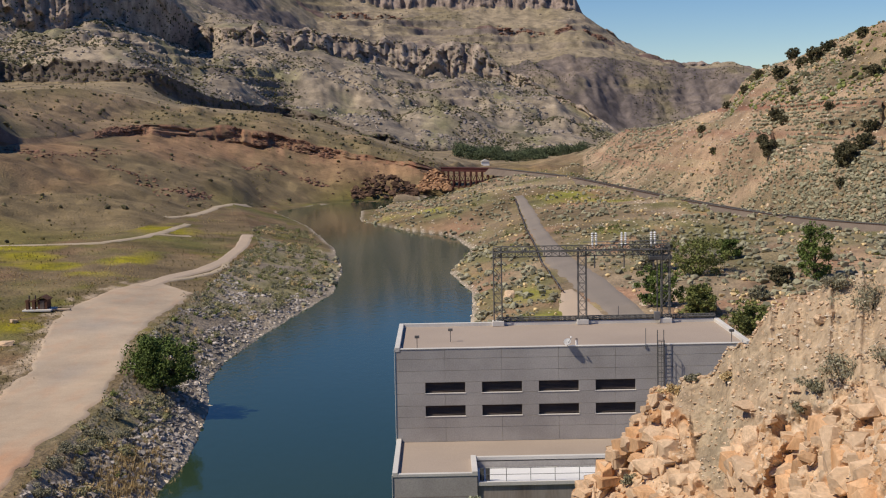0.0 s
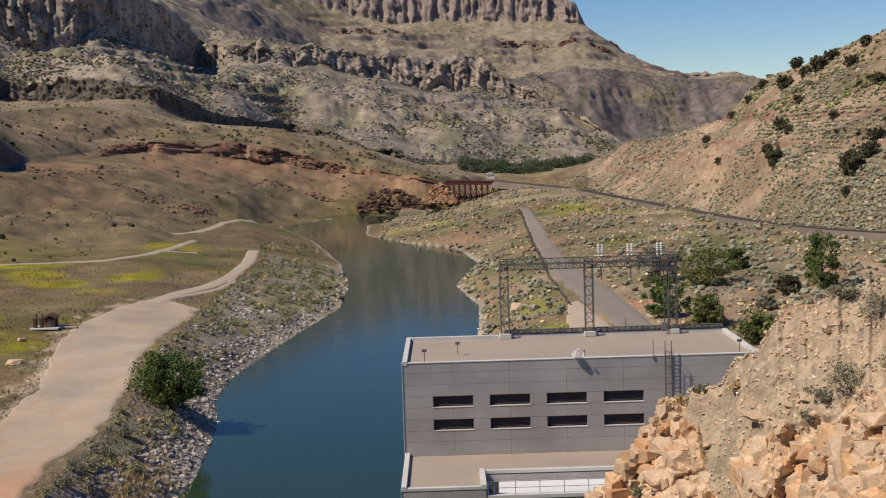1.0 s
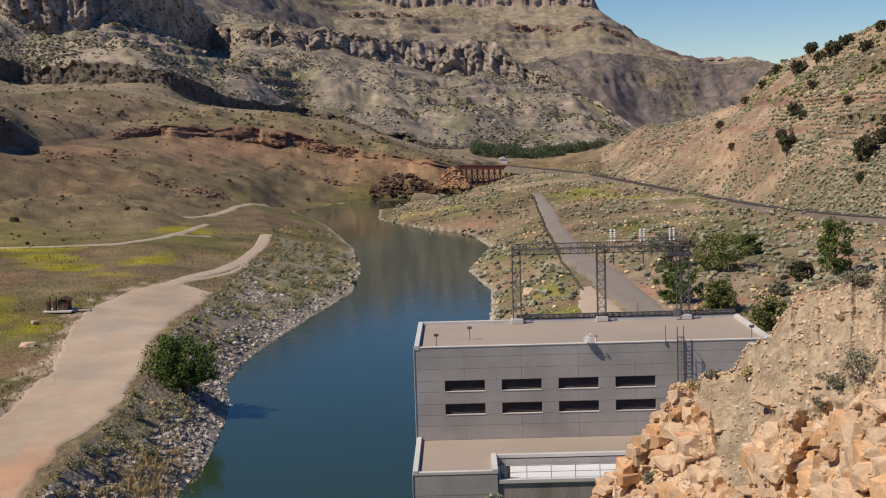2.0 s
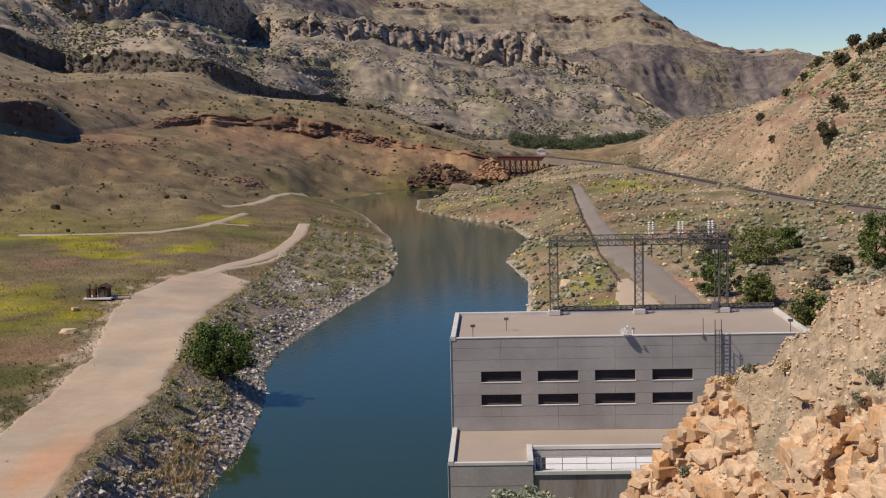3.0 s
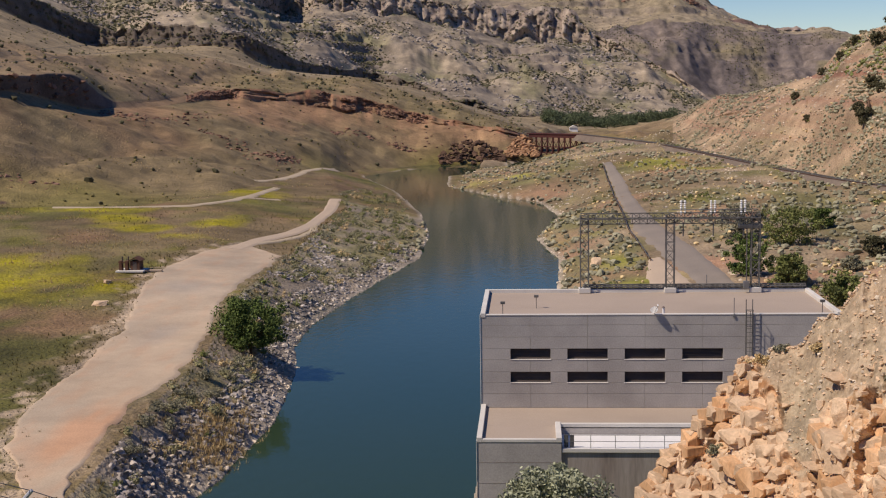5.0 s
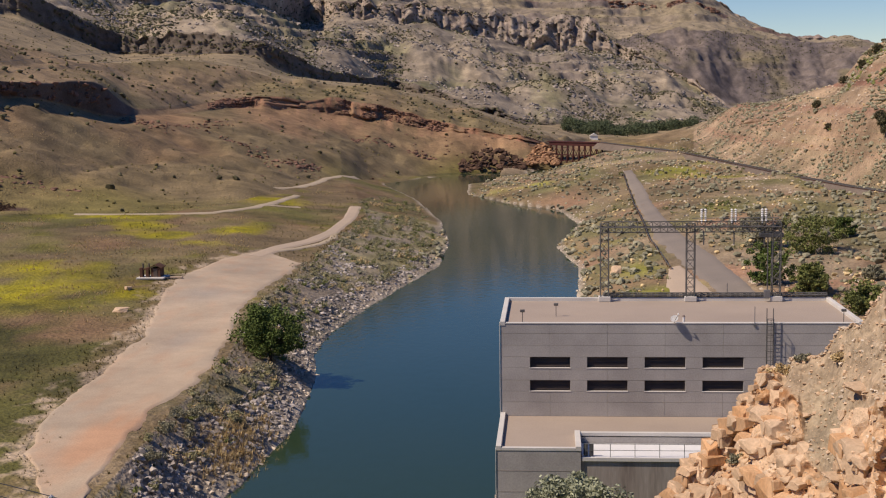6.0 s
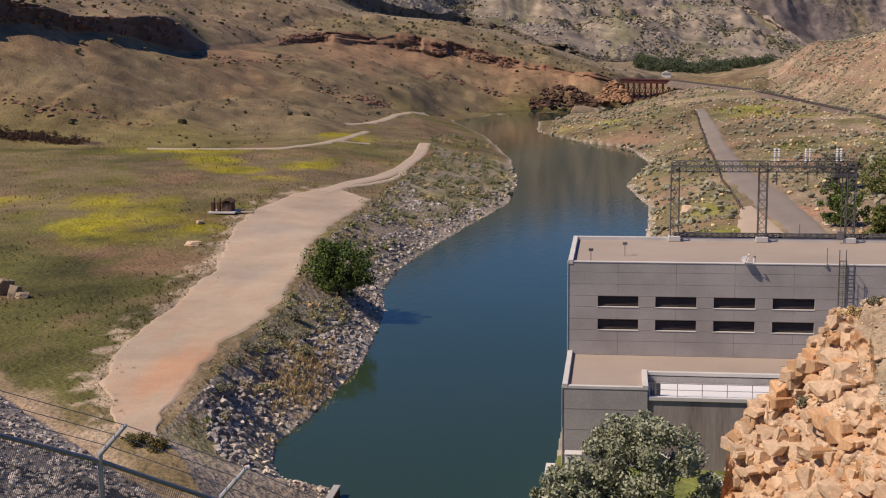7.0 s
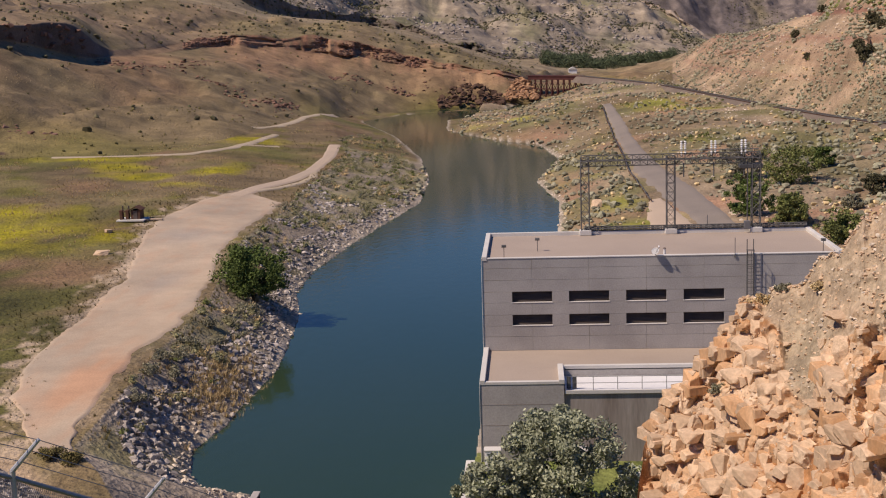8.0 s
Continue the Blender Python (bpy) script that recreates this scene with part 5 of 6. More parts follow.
def meadow_test(x, y):
    return inside(x, y, WEST_BANK) & ~inside(x, y, LOT_RING) & (segment_distance(x, y, GRAVEL_EAST) > 0.8) & (segment_distance(x, y, GRAVEL_WEST) > 0.6) \
        & (segment_distance(x, y, [(-104, 283), (-86, 287), (-75.2, 292), (-69.8, 312), (-69.2, 361)]) > 2) & (segment_distance(x, y, SPUR_TRACK) > 2.6) \
        & ((x - TOE_POINT[0]) * TOE_NORMAL[0] + (y - TOE_POINT[1]) * TOE_NORMAL[1] < -3)


def east_test(x, y):
    return dry(x, y, 0.6) & ~inside(x, y, ROAD_RING) & ((y > 118) | (x > 26)) & (x < 0.36 * y)


def dam_test(x, y):
    toe = (x - TOE_POINT[0]) * TOE_NORMAL[0] + (y - TOE_POINT[1]) * TOE_NORMAL[1]
    return (toe > 0.5) & (toe < 26) & (x < -19.6)


p = on_valley(26000, -48, -18, 90, 270, g, bank_test)
shore_gap = segment_distance(p[:, 0], p[:, 1], RIVER, True)
rocky = (shore_gap < 5.5) | (fbm(p[:, 0] / 6, p[:, 1] / 12, 3) > np.where(p[:, 1] < 120, 0.02, 0.2))
keep = rocky & (shore_gap > np.where(p[:, 1] < 118, 2.4, 1.0)) & (g.random(len(p)) < np.where(p[:, 1] < 135, 1.0, 0.6))
scatter("riprap_bank", STONES, p[keep], (0.14 + 0.5 * g.random(keep.sum()) ** 1.8), M_RIPRAP, "grey broken riprap along the riverbank", "riprap", seed=11)
p = on_valley(34000, -48, 14, 88, 420, g, lambda x, y: dry(x, y, 0.02) & (segment_distance(x, y, RIVER, True) < np.where((y < 118) & (x < -19), 3.8, 1.6) * np.where((x < -19) & (y > 230), 0.35, 1)) & ((x < -19) | (y > 140)))
scatter("shore_stones", STONES, p, 0.08 + 0.4 * g.random(len(p)) ** 2, M_PALE_ROCK, "bleached pale stones along the waterline", "stones", seed=12)
p = on_valley(10500, -80, -19.6, 55, 125, g, dam_test)
scatter("dam_riprap", STONES, p, g.uniform(0.12, 0.42, len(p)), M_RIPRAP, "grey riprap on the face of the dam", "riprap", seed=13)
p = on_valley(4200, -52, -18, 92, 400, g, bank_test)
p = p[(fbm(p[:, 0] / 5, p[:, 1] / 8, 3) > -0.25) & ((p[:, 1] > 118) | (g.random(len(p)) < 0.4)) & (segment_distance(p[:, 0], p[:, 1], RIVER, True) > 3.2)]
half, size = g.random(len(p)), 0.35 + 0.75 * g.random(len(p)) ** 1.6
for name, low, high, ma, label in (("bank_shrubs", 0.0, 0.52, M_BANK, "grey-green shrubs on the riverbank"), ("bank_sage", 0.52, 0.74, M_SAGE, "pale sagebrush on the riverbank"), ("bank_green", 0.74, 0.88, M_SHRUB, "fresh green shrubs on the riverbank"), ("bank_straw", 0.88, 1.01, M_STRAW, "dry straw-coloured grass on the riverbank")):
    at = (half >= low) & (half < high)
    scatter(name, LUMPS, p[at], size[at] * 0.55, ma, label, "brush", 0.2, 14)
    scatter(name + "_leaves", FINE_BUSHES, p[at], size[at] * 1.3, ma, "leafy outer twigs of the " + label.split(" on ")[0], "brush", 0.2, 15)
straw = np.stack([g.normal(-29.0, 1.3, 500), g.normal(117, 5.0, 500)], -1)
scatter("straw_patch", TUFTS, np.concatenate([straw, ground_z(straw[:, 0], straw[:, 1])[:, None]], 1), g.uniform(0.4, 0.8, 500), M_STRAW, "patch of dry straw-coloured grass above the water", "dry grass", 0.2, 46)
p = on_valley(26000, -190, -30, 95, 400, g, meadow_test)
p = p[p[:, 0] > -0.6 * p[:, 1]]
pick = fbm(p[:, 0] / 16, p[:, 1] / 26, 3) + 0.4 * g.random(len(p))
scatter("meadow_sage", TUFTS, p[pick > 0.35], 0.12 + 0.4 * g.random((pick > 0.35).sum()) ** 2, M_MEADOW, "low sagebrush scattered through the meadow", "sagebrush", 0.2, 17)
scatter("meadow_grass", TUFTS, p[pick < -0.35], g.uniform(0.25, 0.5, (pick < -0.35).sum()), M_STRAW, "tufts of dry grass in the meadow", "grass", 0.2, 18)
p = on_valley(19000, -26, 150, 119, 560, g, east_test)
pick = fbm(p[:, 0] / 14, p[:, 1] / 18, 3) + 0.5 * g.random(len(p))
scatter("east_sage", LUMPS, p[pick > 0.17], 0.2 + 0.75 * g.random((pick > 0.17).sum()) ** 2, M_SAGE, "sagebrush on the flat below the railway", "sagebrush", 0.2, 19)
scatter("east_brush", BUSHES, p[(pick > 0.13) & (pick < 0.17)], 0.4 + 1.2 * g.random(((pick > 0.13) & (pick < 0.17)).sum()) ** 2, M_SHRUB, "green brush on the flat below the railway", "brush", 0.2, 20)
scatter("east_straw", LUMPS, p[(pick > -0.1) & (pick < 0.1)], g.uniform(0.2, 0.6, ((pick > -0.1) & (pick < 0.1)).sum()), M_STRAW, "dry grass clumps below the railway", "dry grass", 0.2, 21)
scatter("east_rocks", STONES, p[pick < -0.1], 0.1 + 0.55 * g.random((pick < -0.1).sum()) ** 2, M_PALE_ROCK, "pale stones strewn below the railway", "stones", 0.8, 22)
edge_line = resample([(-32.2, 90), (-32.6, 97), (-33.9, 113), (-34.6, 130), (-35.3, 142), (-37.5, 158), (-40.1, 182), (-41, 215), (-43.2, 250), (-44, 316)], 900) + g.normal(size=(900, 2)) * (0.55, 0.8) + (0.7, 0)
p = np.concatenate([edge_line, ground_z(edge_line[:, 0], edge_line[:, 1])[:, None]], 1)
scatter("edge_grass", TUFTS, p[::2], 0.15 + 0.45 * g.random(len(p[::2])), M_MEADOW, "olive grass along the edge of the gravel lot", "grass", 0.2, 41)
scatter("edge_straw", TUFTS, p[1::4], 0.15 + 0.4 * g.random(len(p[1::4])), M_STRAW, "dry grass along the edge of the gravel lot", "dry grass", 0.2, 42)
west_edge = resample([(-35.5, 89), (-41.3, 99), (-45.8, 114), (-48.9, 149), (-54.5, 175), (-58.2, 197), (-59.6, 232)], 800) + g.normal(size=(800, 2)) * (0.9, 1.2)
p = np.concatenate([west_edge, ground_z(west_edge[:, 0], west_edge[:, 1])[:, None]], 1)
scatter("west_edge_grass", TUFTS, p, 0.1 + 0.3 * g.random(len(p)) ** 2, M_MEADOW, "olive grass tufts fringing the gravel lot", "grass", 0.2, 45)
for k, (x, y) in enumerate(((-32.9, 85.2), (-31.2, 84.4), (-33.2, 110), (-32.2, 102), (-33.6, 114.5), (-32.6, 117.5), (-32.9, 122), (-31.8, 112.5), (-31.2, 126), (-33.0, 131))):
    shrub(x, y, float(ground_z(x, y)[0]) - 0.05, 1.3, M_MEADOW if k < 2 else M_SAGE, "low olive shrub at the edge of the gravel lot", 400 + k, leaf=0.09)
# hillsides
ledges = []
for az0, az1, t0, t1, count in ((-16.5, -13.5, 0.8, 0.72, 70), (-14.2, -9.8, 0.62, 0.15, 110), (-8.5, -6.6, 0.66, 0.6, 60), (-6.0, -4.8, 0.5, 0.42, 50), (-18.2, -16.2, 0.95, 0.75, 80), (-27, -20, 0.36, 0.22, 80), (-11.5, -10.2, 0.35, 0.2, 50)):
    u = g.random(count)
    rows = np.where(ZONE[:, 0] == 1)[0]
    c = np.round((az0 + (az1 - az0) * u + 31) / AZ_STEP).astype(int)
    rw = rows[np.clip(((t0 + (t1 - t0) * u + g.normal(size=count) * 0.025) * len(rows)).astype(int), 0, len(rows) - 1)]
    ledges.append(np.stack([X[rw, c], Y[rw, c], Z[rw, c]], -1))
ledges = np.concatenate(ledges)
scatter("hill_ledges", SLABS, ledges, 0.5 + 1.3 * g.random(len(ledges)) ** 2, M_RED_ROCK, "dark red ledges breaking the hillside", "rocks", 0.3, 43)
p = on_slope(2, 260, -30.5, -18.4, g)
scatter("cliff_blocks", STONES + SLABS, p, 0.5 + 1.8 * g.random(len(p)) ** 2, M_RED_ROCK, "dark broken rock of the cliff band", "rocks", 0.3, 44)
p = np.concatenate([on_slope(4, 700, -22, 4, g, 30), on_slope(5, 700, -22, 4, g), on_slope(6, 42000, -20, 8, g, 45), on_slope(8, 6000, -10, 4, g, 60), on_slope(9, 6500, 2, 13, g, 60), on_slope(10, 4000, -5, 13, g, 90), on_slope(7, 2500, -20, 6, g)])
scatter("far_junipers", FAR_LUMPS, p, 0.45 + 1.5 * g.random(len(p)) ** 2, M_JUNIPER, "dark junipers dotting the far canyon slopes", "junipers", 0.2, 23)
p = np.concatenate([on_slope(6, 14000, -20, 8, g, 30), on_slope(8, 700, -10, 4, g), on_slope(10, 600, -5, 10, g)])
scatter("far_boulders", STONES, p, 0.5 + 2.4 * g.random(len(p)) ** 2, M_GREY_CLIFF, "boulders and talus on the far slopes", "boulders", 0.8, 24)
p = np.concatenate([on_slope(4, 900, -30, 0, g), on_slope(3, 1300, -30, 0, g), on_slope(1, 1500, -30, 0, g, 30)])
scatter("hill_sage", LUMPS, p, 0.12 + 0.5 * g.random(len(p)) ** 2, M_MEADOW, "sagebrush on the near hillsides", "sagebrush", 0.2, 25)
p = np.concatenate([on_slope(3, 220, -30, 0, g), on_slope(1, 45, -30, -1, g), on_slope(5, 160, -30, 0, g)])
scatter("hill_junipers", LUMPS, p, g.uniform(0.6, 1.4, len(p)), M_JUNIPER, "small dark junipers on the near hillsides", "junipers", 0.2, 26)
p = on_slope(2, 2800, -14.5, 0, g)
p = np.concatenate([p[fbm(p[:, 0] / 16, p[:, 1] * 0 + 4, 3) > -0.15], on_slope(1, 260, -13, 0, g, 20)])
scatter("red_ledge_rocks", SLABS, p, 0.3 + 0.9 * g.random(len(p)) ** 1.5, M_RED_ROCK, "broken red ledge rock along the ridge", "rocks", 0.3, 27)
p = np.concatenate([on_slope(k, 2600, 6.4, 20, g, 14) for k in (1, 2, 3)])
scatter("slope_rocks", STONES + SLABS, p, 0.12 + 0.8 * g.random(len(p)) ** 2.5, M_HILL_ROCK, "pale sandstone blocks on the slope above the railway", "rocks", 0.6, 28)
p = np.concatenate([on_slope(k, 5200, 6.4, 20, g, 20) for k in (1, 2, 3)])
scatter("slope_sage", LUMPS, p, 0.2 + 0.6 * g.random(len(p)) ** 2, M_SAGE, "sagebrush on the slope above the railway", "sagebrush", 0.2, 29)
p = on_slope(3, 900, 12.4, 19, g, 16)
p = p[p[:, 2] > 33 + np.hypot(p[:, 0], p[:, 1]) * 0.022]
scatter("crest_brush", LUMPS, p, 0.4 + 0.9 * g.random(len(p)) ** 1.5, M_JUNIPER, "dark brush crowding the crest above the railway", "brush", 0.2, 47)
p = on_slope(3, 700, 12.4, 19, g, 12)
scatter("crest_green", LUMPS, p, 0.3 + 0.7 * g.random(len(p)) ** 2, M_SHRUB, "yellow-green brush on the upper slope", "brush", 0.2, 48)
p = np.stack([g.normal(-137, 9, 500), g.normal(289, 1.6, 500)], -1)
p = p[np.abs(p[:, 0] + 137) < 17]
scatter("russet_thicket", BUSHES, np.concatenate([p, ground_z(p[:, 0], p[:, 1])[:, None]], 1), 0.5 + 0.6 * g.random(len(p)), M_RUSSET, "dark russet thicket at the foot of the hill", "thicket", 0.2, 49)
beds = []
for az0, az1, row in ((2.4, 4.5, 0.53), (5.1, 5.9, 0.52), (6.3, 7.2, 0.5), (-4.5, -1.5, 0.6)):
    rows = np.where(ZONE[:, 0] == 10)[0]
    c = np.round((g.uniform(az0, az1, 60) + 31) / AZ_STEP).astype(int)
    rw = rows[np.clip((row * len(rows) + g.normal(size=60) * 2).astype(int), 0, len(rows) - 1)]
    beds.append(np.stack([X[rw, c], Y[rw, c], Z[rw, c]], -1))
scatter("rim_ledges", SLABS, np.concatenate(beds), g.uniform(2.5, 7.0, 240), M_RED_ROCK, "dark ledges across the high slope below the rim", "rocks", 0.15, 50)
# the dark bluff and the orange cutting where the bridge lands
for name, az0, az1, r0, r1, z0, z1, count, ma, label in (
        ("dark_bluff", -3.8, -1.0, 583, 606, 1, 10, 170, M_RUSSET, "dark red-brown rocky bluff at the water's edge"), ("orange_cutting", -0.9, 0.4, 598, 622, 3, 11, 170, M_CUTTING, "orange rock cutting beside the bridge")):
    a, u = g.uniform(az0, az1, count), g.random(count)
    shape = 1 - ((a - (az0 + az1) / 2) / ((az1 - az0) / 2)) ** 2 * 0.7
    rr = r0 + (r1 - r0) * u
    p = np.stack([rr * np.sin(np.radians(a)), rr * np.cos(np.radians(a)), z0 + (z1 - z0) * u * shape], -1)
    scatter(name, STONES, p, g.uniform(0.8, 2.4, count), ma, label, "bluff", 0.5, 30)

# single junipers on the slope above the railway
M_AT = [(13.7, -1.1, 3.6), (14.6, -0.4, 2.2), (14.3, -0.2, 3.0), (14.0, -1.6, 3.6), (17.1, -2.0, 4.2), (17.8, -1.4, 3.0), (18.0, -0.7, 2.6), (16.9, -2.9, 1.8), (17.1, -1.5, 2.2), (13.0, 1.0, 2.4), (14.4, 1.6, 3.4),
        (15.8, 2.2, 4.0), (15.3, 2.0, 3.0), (17.1, 2.4, 2.6), (12.3, 0.4, 2.2), (11.2, -0.6, 2.2), (11.7, -1.5, 1.8), (15.0, 0.9, 2.2), (16.4, 0.3, 1.8), (18.2, 1.6, 2.6), (13.6, 1.6, 2.4), (16.3, 2.6, 3.0), (14.9, 2.5, 3.0), (17.7, 3.2, 2.6)]


def slope_at(az, el):
    """The first point of the land in that bearing that rises to that angle."""
    c = int(round((az + 31) / AZ_STEP))
    rows = np.where((ZONE[:, c] > 0) & (ZONE[:, c] < 4))[0]
    ang = np.degrees(np.arctan((Z[rows, c] - EYE) / R[rows, c]))
    k = rows[int(np.argmin(np.abs(ang - el)))]
    return X[k, c], Y[k, c], Z[k, c]


first = None
for k, (az, el, size) in enumerate(M_AT):
    x, y, z = slope_at(az, el)
    if first is None:
        first = tree("juniper", x, y, z, 2.7, 3.6, M_JUNIPER, "dark green juniper on the rocky slope", clumps=60, per=60, leaf=0.16, seed=5, trunk_part=0.03, group="junipers above the railway")
        juniper_size = 3.6
    else:
        copied = copy_thing(first, pose(x, y, z - 0.1, 0, 0, 47 * k))
        copied.scale = (1.55 * size / juniper_size,) * 3

# trees
tree("riverbank_tree", -32.2, 149.5, 2.3, 7.2, 8.4, M_WILLOW, "dense dark green tree on the rocky riverbank", clumps=110, per=130, leaf=0.17, seed=3, trunk_part=0.24)
tree("olive_tree", 1.9, 78, 2.8, 7.6, 7.6, M_OLIVE, "silvery green olive tree on the lawn by the powerhouse", clumps=95, per=300, leaf=0.14, seed=9, trunk_part=0.14)
tree("olive_tree", -2.6, 77, 2.8, 4.7, 5.0, M_OLIVE, "smaller silvery green olive tree at the water's edge", clumps=60, per=300, leaf=0.15, seed=12, trunk_part=0.12)
for x, y, h, w, seed, ma, label in ((43.5, 223, 6.4, 10.5, 21, M_SHRUB, "broad bright green thicket behind the powerhouse"), (31.6, 190.5, 6.2, 6.4, 22, M_WILLOW, "olive-green tree beside the access road"), (35, 178.7, 4.6, 5.6, 23, M_SHRUB, "round bright green tree beside the access road"),
                                    (57.5, 202, 9.4, 7.0, 24, M_WILLOW, "tall dark green tree on the stony flat"), (38.8, 162.4, 3.4, 6.2, 25, M_SHRUB, "low green thicket behind the rock spur"), (52, 238, 3.6, 4.6, 26, M_WILLOW, "small green tree on the stony flat"),
                                    (37, 232, 6.4, 7.5, 27, M_SAGE, "grey-green thicket beside the access road"), (52.5, 203, 3.0, 3.6, 28, M_JUNIPER, "low juniper on the stony flat"), (46, 190, 2.2, 3.4, 29, M_SAGE, "grey-green thicket on the stony flat"), (-79.5, 145, 3.2, 5.0, 31, M_WILLOW, "low green thicket in the meadow")):
    z = float(ground_z(x, y)[0])
    tree("tree" if h > 4.2 else "thicket", x, y, z, h, w, ma, label, "tree" if h > 4.2 else "thicket", clumps=60, per=90, leaf=0.2, seed=seed, trunk_part=0.08)
# cottonwood grove in the far valley
az, rr = g.uniform(0.7, 6.3, 150), g.uniform(880, 960, 150)
x, y = rr * np.sin(np.radians(az)), rr * np.cos(np.radians(az))
c = np.stack([x, y, ground_z(x, y) + g.uniform(1.5, 7.0, 150) * (0.55 + 0.45 * np.sin(az * 2.1) ** 2)], -1)
v, f = leaf_cloud(c, g.uniform(2.5, 5.0, 150), 340, 0.45, g)
tagged(new("far_grove", mesh_from("far_grove", v, f, M_FAR_TREES)), "dark green cottonwood grove in the far valley", "grove", kind="stuff")

z = float(ground_z(28.4, 823)[0])
cottage = thing("far_house", (28.4, 823, z), "small white house among the far cottonwoods", "house")
part("wall", boxed(25.9, 30.9, 821, 826, z - 0.5, z + 2.4, 0.05), M_WHITE, cottage)
bm = bmesh.new()
ends = [[bm.verts.new((x, y, z + h)) for x, h in ((25.5, 2.4), (28.4, 4.0), (31.3, 2.4))] for y in (820.6, 826.4)]
bm.faces.new(ends[0]), bm.faces.new(ends[1][::-1])
for k in range(3):
    bm.faces.new((ends[0][k], ends[1][k], ends[1][(k + 1) % 3], ends[0][(k + 1) % 3]))
bmesh.ops.recalc_face_normals(bm, faces=bm.faces)
part("roof", bm, M_COPING, cottage, "pale gabled roof")

# ---- railway, bridge and road furniture ----
rail_line = [(float(r * math.sin(radians(a))), float(r * math.cos(radians(a)))) for a, r, z in FOOT if a > 2] + [(118, 215)]
RAIL_P = resample(rail_line, 120)
RAIL_P = np.stack([np.convolve(np.pad(RAIL_P[:, k], 8, mode="edge"), np.ones(17) / 17, "valid") for k in (0, 1)], -1)
rd = np.gradient(RAIL_P, axis=0)
rn = np.stack([-rd[:, 1], rd[:, 0]], -1) / np.linalg.norm(rd, axis=1)[:, None]
RAIL_Z = np.interp(np.degrees(np.arctan2(RAIL_P[:, 0], RAIL_P[:, 1])), (2, 5.4, 7.8, 10.2, 12.6, 14.9, 17.2, 18.7, 30), (12.15, 11.7, 10.45, 9.9, 9.95, 10.6, 11.2, 11.4, 11.6))


def sweep(name, profile, material, parent=None, label=""):
    """A section, as (across, height) points, carried along the railway."""
    k = len(profile)
    v = np.concatenate([np.concatenate([RAIL_P + rn * a, (RAIL_Z + h)[:, None]], 1)[:, None] for a, h in profile], 1)
    return mesh_part(name, mesh_from(name, v.reshape(-1, 3), grid_faces(len(RAIL_P), k), material), parent, label)


railway = thing("railway", (0, 0, 0), "single railway track on a dark ballast bank", "railway")
tagged(railway, kind="structure")
sweep("ballast", [(-4.5, -2.2), (-2.0, 0.25), (2.0, 0.25), (4.5, -2.2)], M_BALLAST, railway)
for a in (-0.75, 0.75):
    sweep("rail", [(a - 0.07, 0.4), (a - 0.05, 0.62), (a + 0.05, 0.62), (a + 0.07, 0.4)], M_LATTICE, railway)
at = np.arange(0, len(RAIL_P) - 1, 0.22)
sx, sy = np.interp(at, np.arange(len(RAIL_P)), RAIL_P[:, 0]), np.interp(at, np.arange(len(RAIL_P)), RAIL_P[:, 1])
tie = (np.array([[a, b, c] for a in (-1.2, 1.2) for b in (-0.14, 0.14) for c in (0.2, 0.42)]), np.array([[0, 1, 3], [0, 3, 2], [4, 6, 7], [4, 7, 5], [0, 4, 5], [0, 5, 1], [2, 3, 7], [2, 7, 6], [1, 5, 7], [1, 7, 3], [0, 2, 6], [0, 6, 4]]))
tx = []
for x, y, k in zip(sx, sy, at.astype(int)):
    n = rn[min(k, len(rn) - 1)]
    tx.append(np.stack([x + tie[0][:, 0] * n[0] - tie[0][:, 1] * n[1], y + tie[0][:, 0] * n[1] + tie[0][:, 1] * n[0], RAIL_Z[k] + tie[0][:, 2]], -1))
mesh_part("sleepers", mesh_from("sleepers", np.concatenate(tx), (tie[1][None] + 8 * np.arange(len(tx))[:, None, None]).reshape(-1, 3), M_BROWN), railway)

bridge = thing("railway_bridge", (11, 607, 2), "rust-red steel trestle bridge across the river", "bridge")
BA, BB = Vector((2.0, 622, 0)), Vector((24.0, 600, 0))
across = Vector((-(BB - BA).normalized().y, (BB - BA).normalized().x, 0))
for s in (-1.8, 1.8):
    bm = bmesh.new()
    m = Matrix.Translation((BA + BB) / 2 + across * s + Vector((0, 0, 11.3))) @ Matrix.Rotation(math.atan2((BB - BA).y, (BB - BA).x), 4, "Z") @ Matrix.Diagonal(((BB - BA).length, 0.35, 1.5, 1))
    bmesh.ops.create_cube(bm, size=1, matrix=m)
    girder = part("girder", bm, M_RUST, bridge)
m = Matrix.Translation((BA + BB) / 2 + Vector((0, 0, 12.25))) @ Matrix.Rotation(math.atan2((BB - BA).y, (BB - BA).x), 4, "Z") @ Matrix.Diagonal(((BB - BA).length + 2, 4.6, 0.4, 1))
bm = bmesh.new()
bmesh.ops.create_cube(bm, size=1, matrix=m)
part("deck", bm, M_RUST, bridge)
for k in range(9):
    q = BA.lerp(BB, (k + 0.3) / 8.6)
    bm = bmesh.new()
    for s in (-1, 1):
        rod(bm, q + across * s * 1.6 + Vector((0, 0, 10.6)), q + across * s * 2.6 + Vector((0, 0, 1.5)), 0.34, 0.4)
    rod(bm, q + across * 1.7 + Vector((0, 0, 9.5)), q - across * 2.4 + Vector((0, 0, 3)), 0.14)
    rod(bm, q - across * 1.7 + Vector((0, 0, 9.5)), q + across * 2.4 + Vector((0, 0, 3)), 0.14)
    part("bent", bm, M_RUST, bridge)
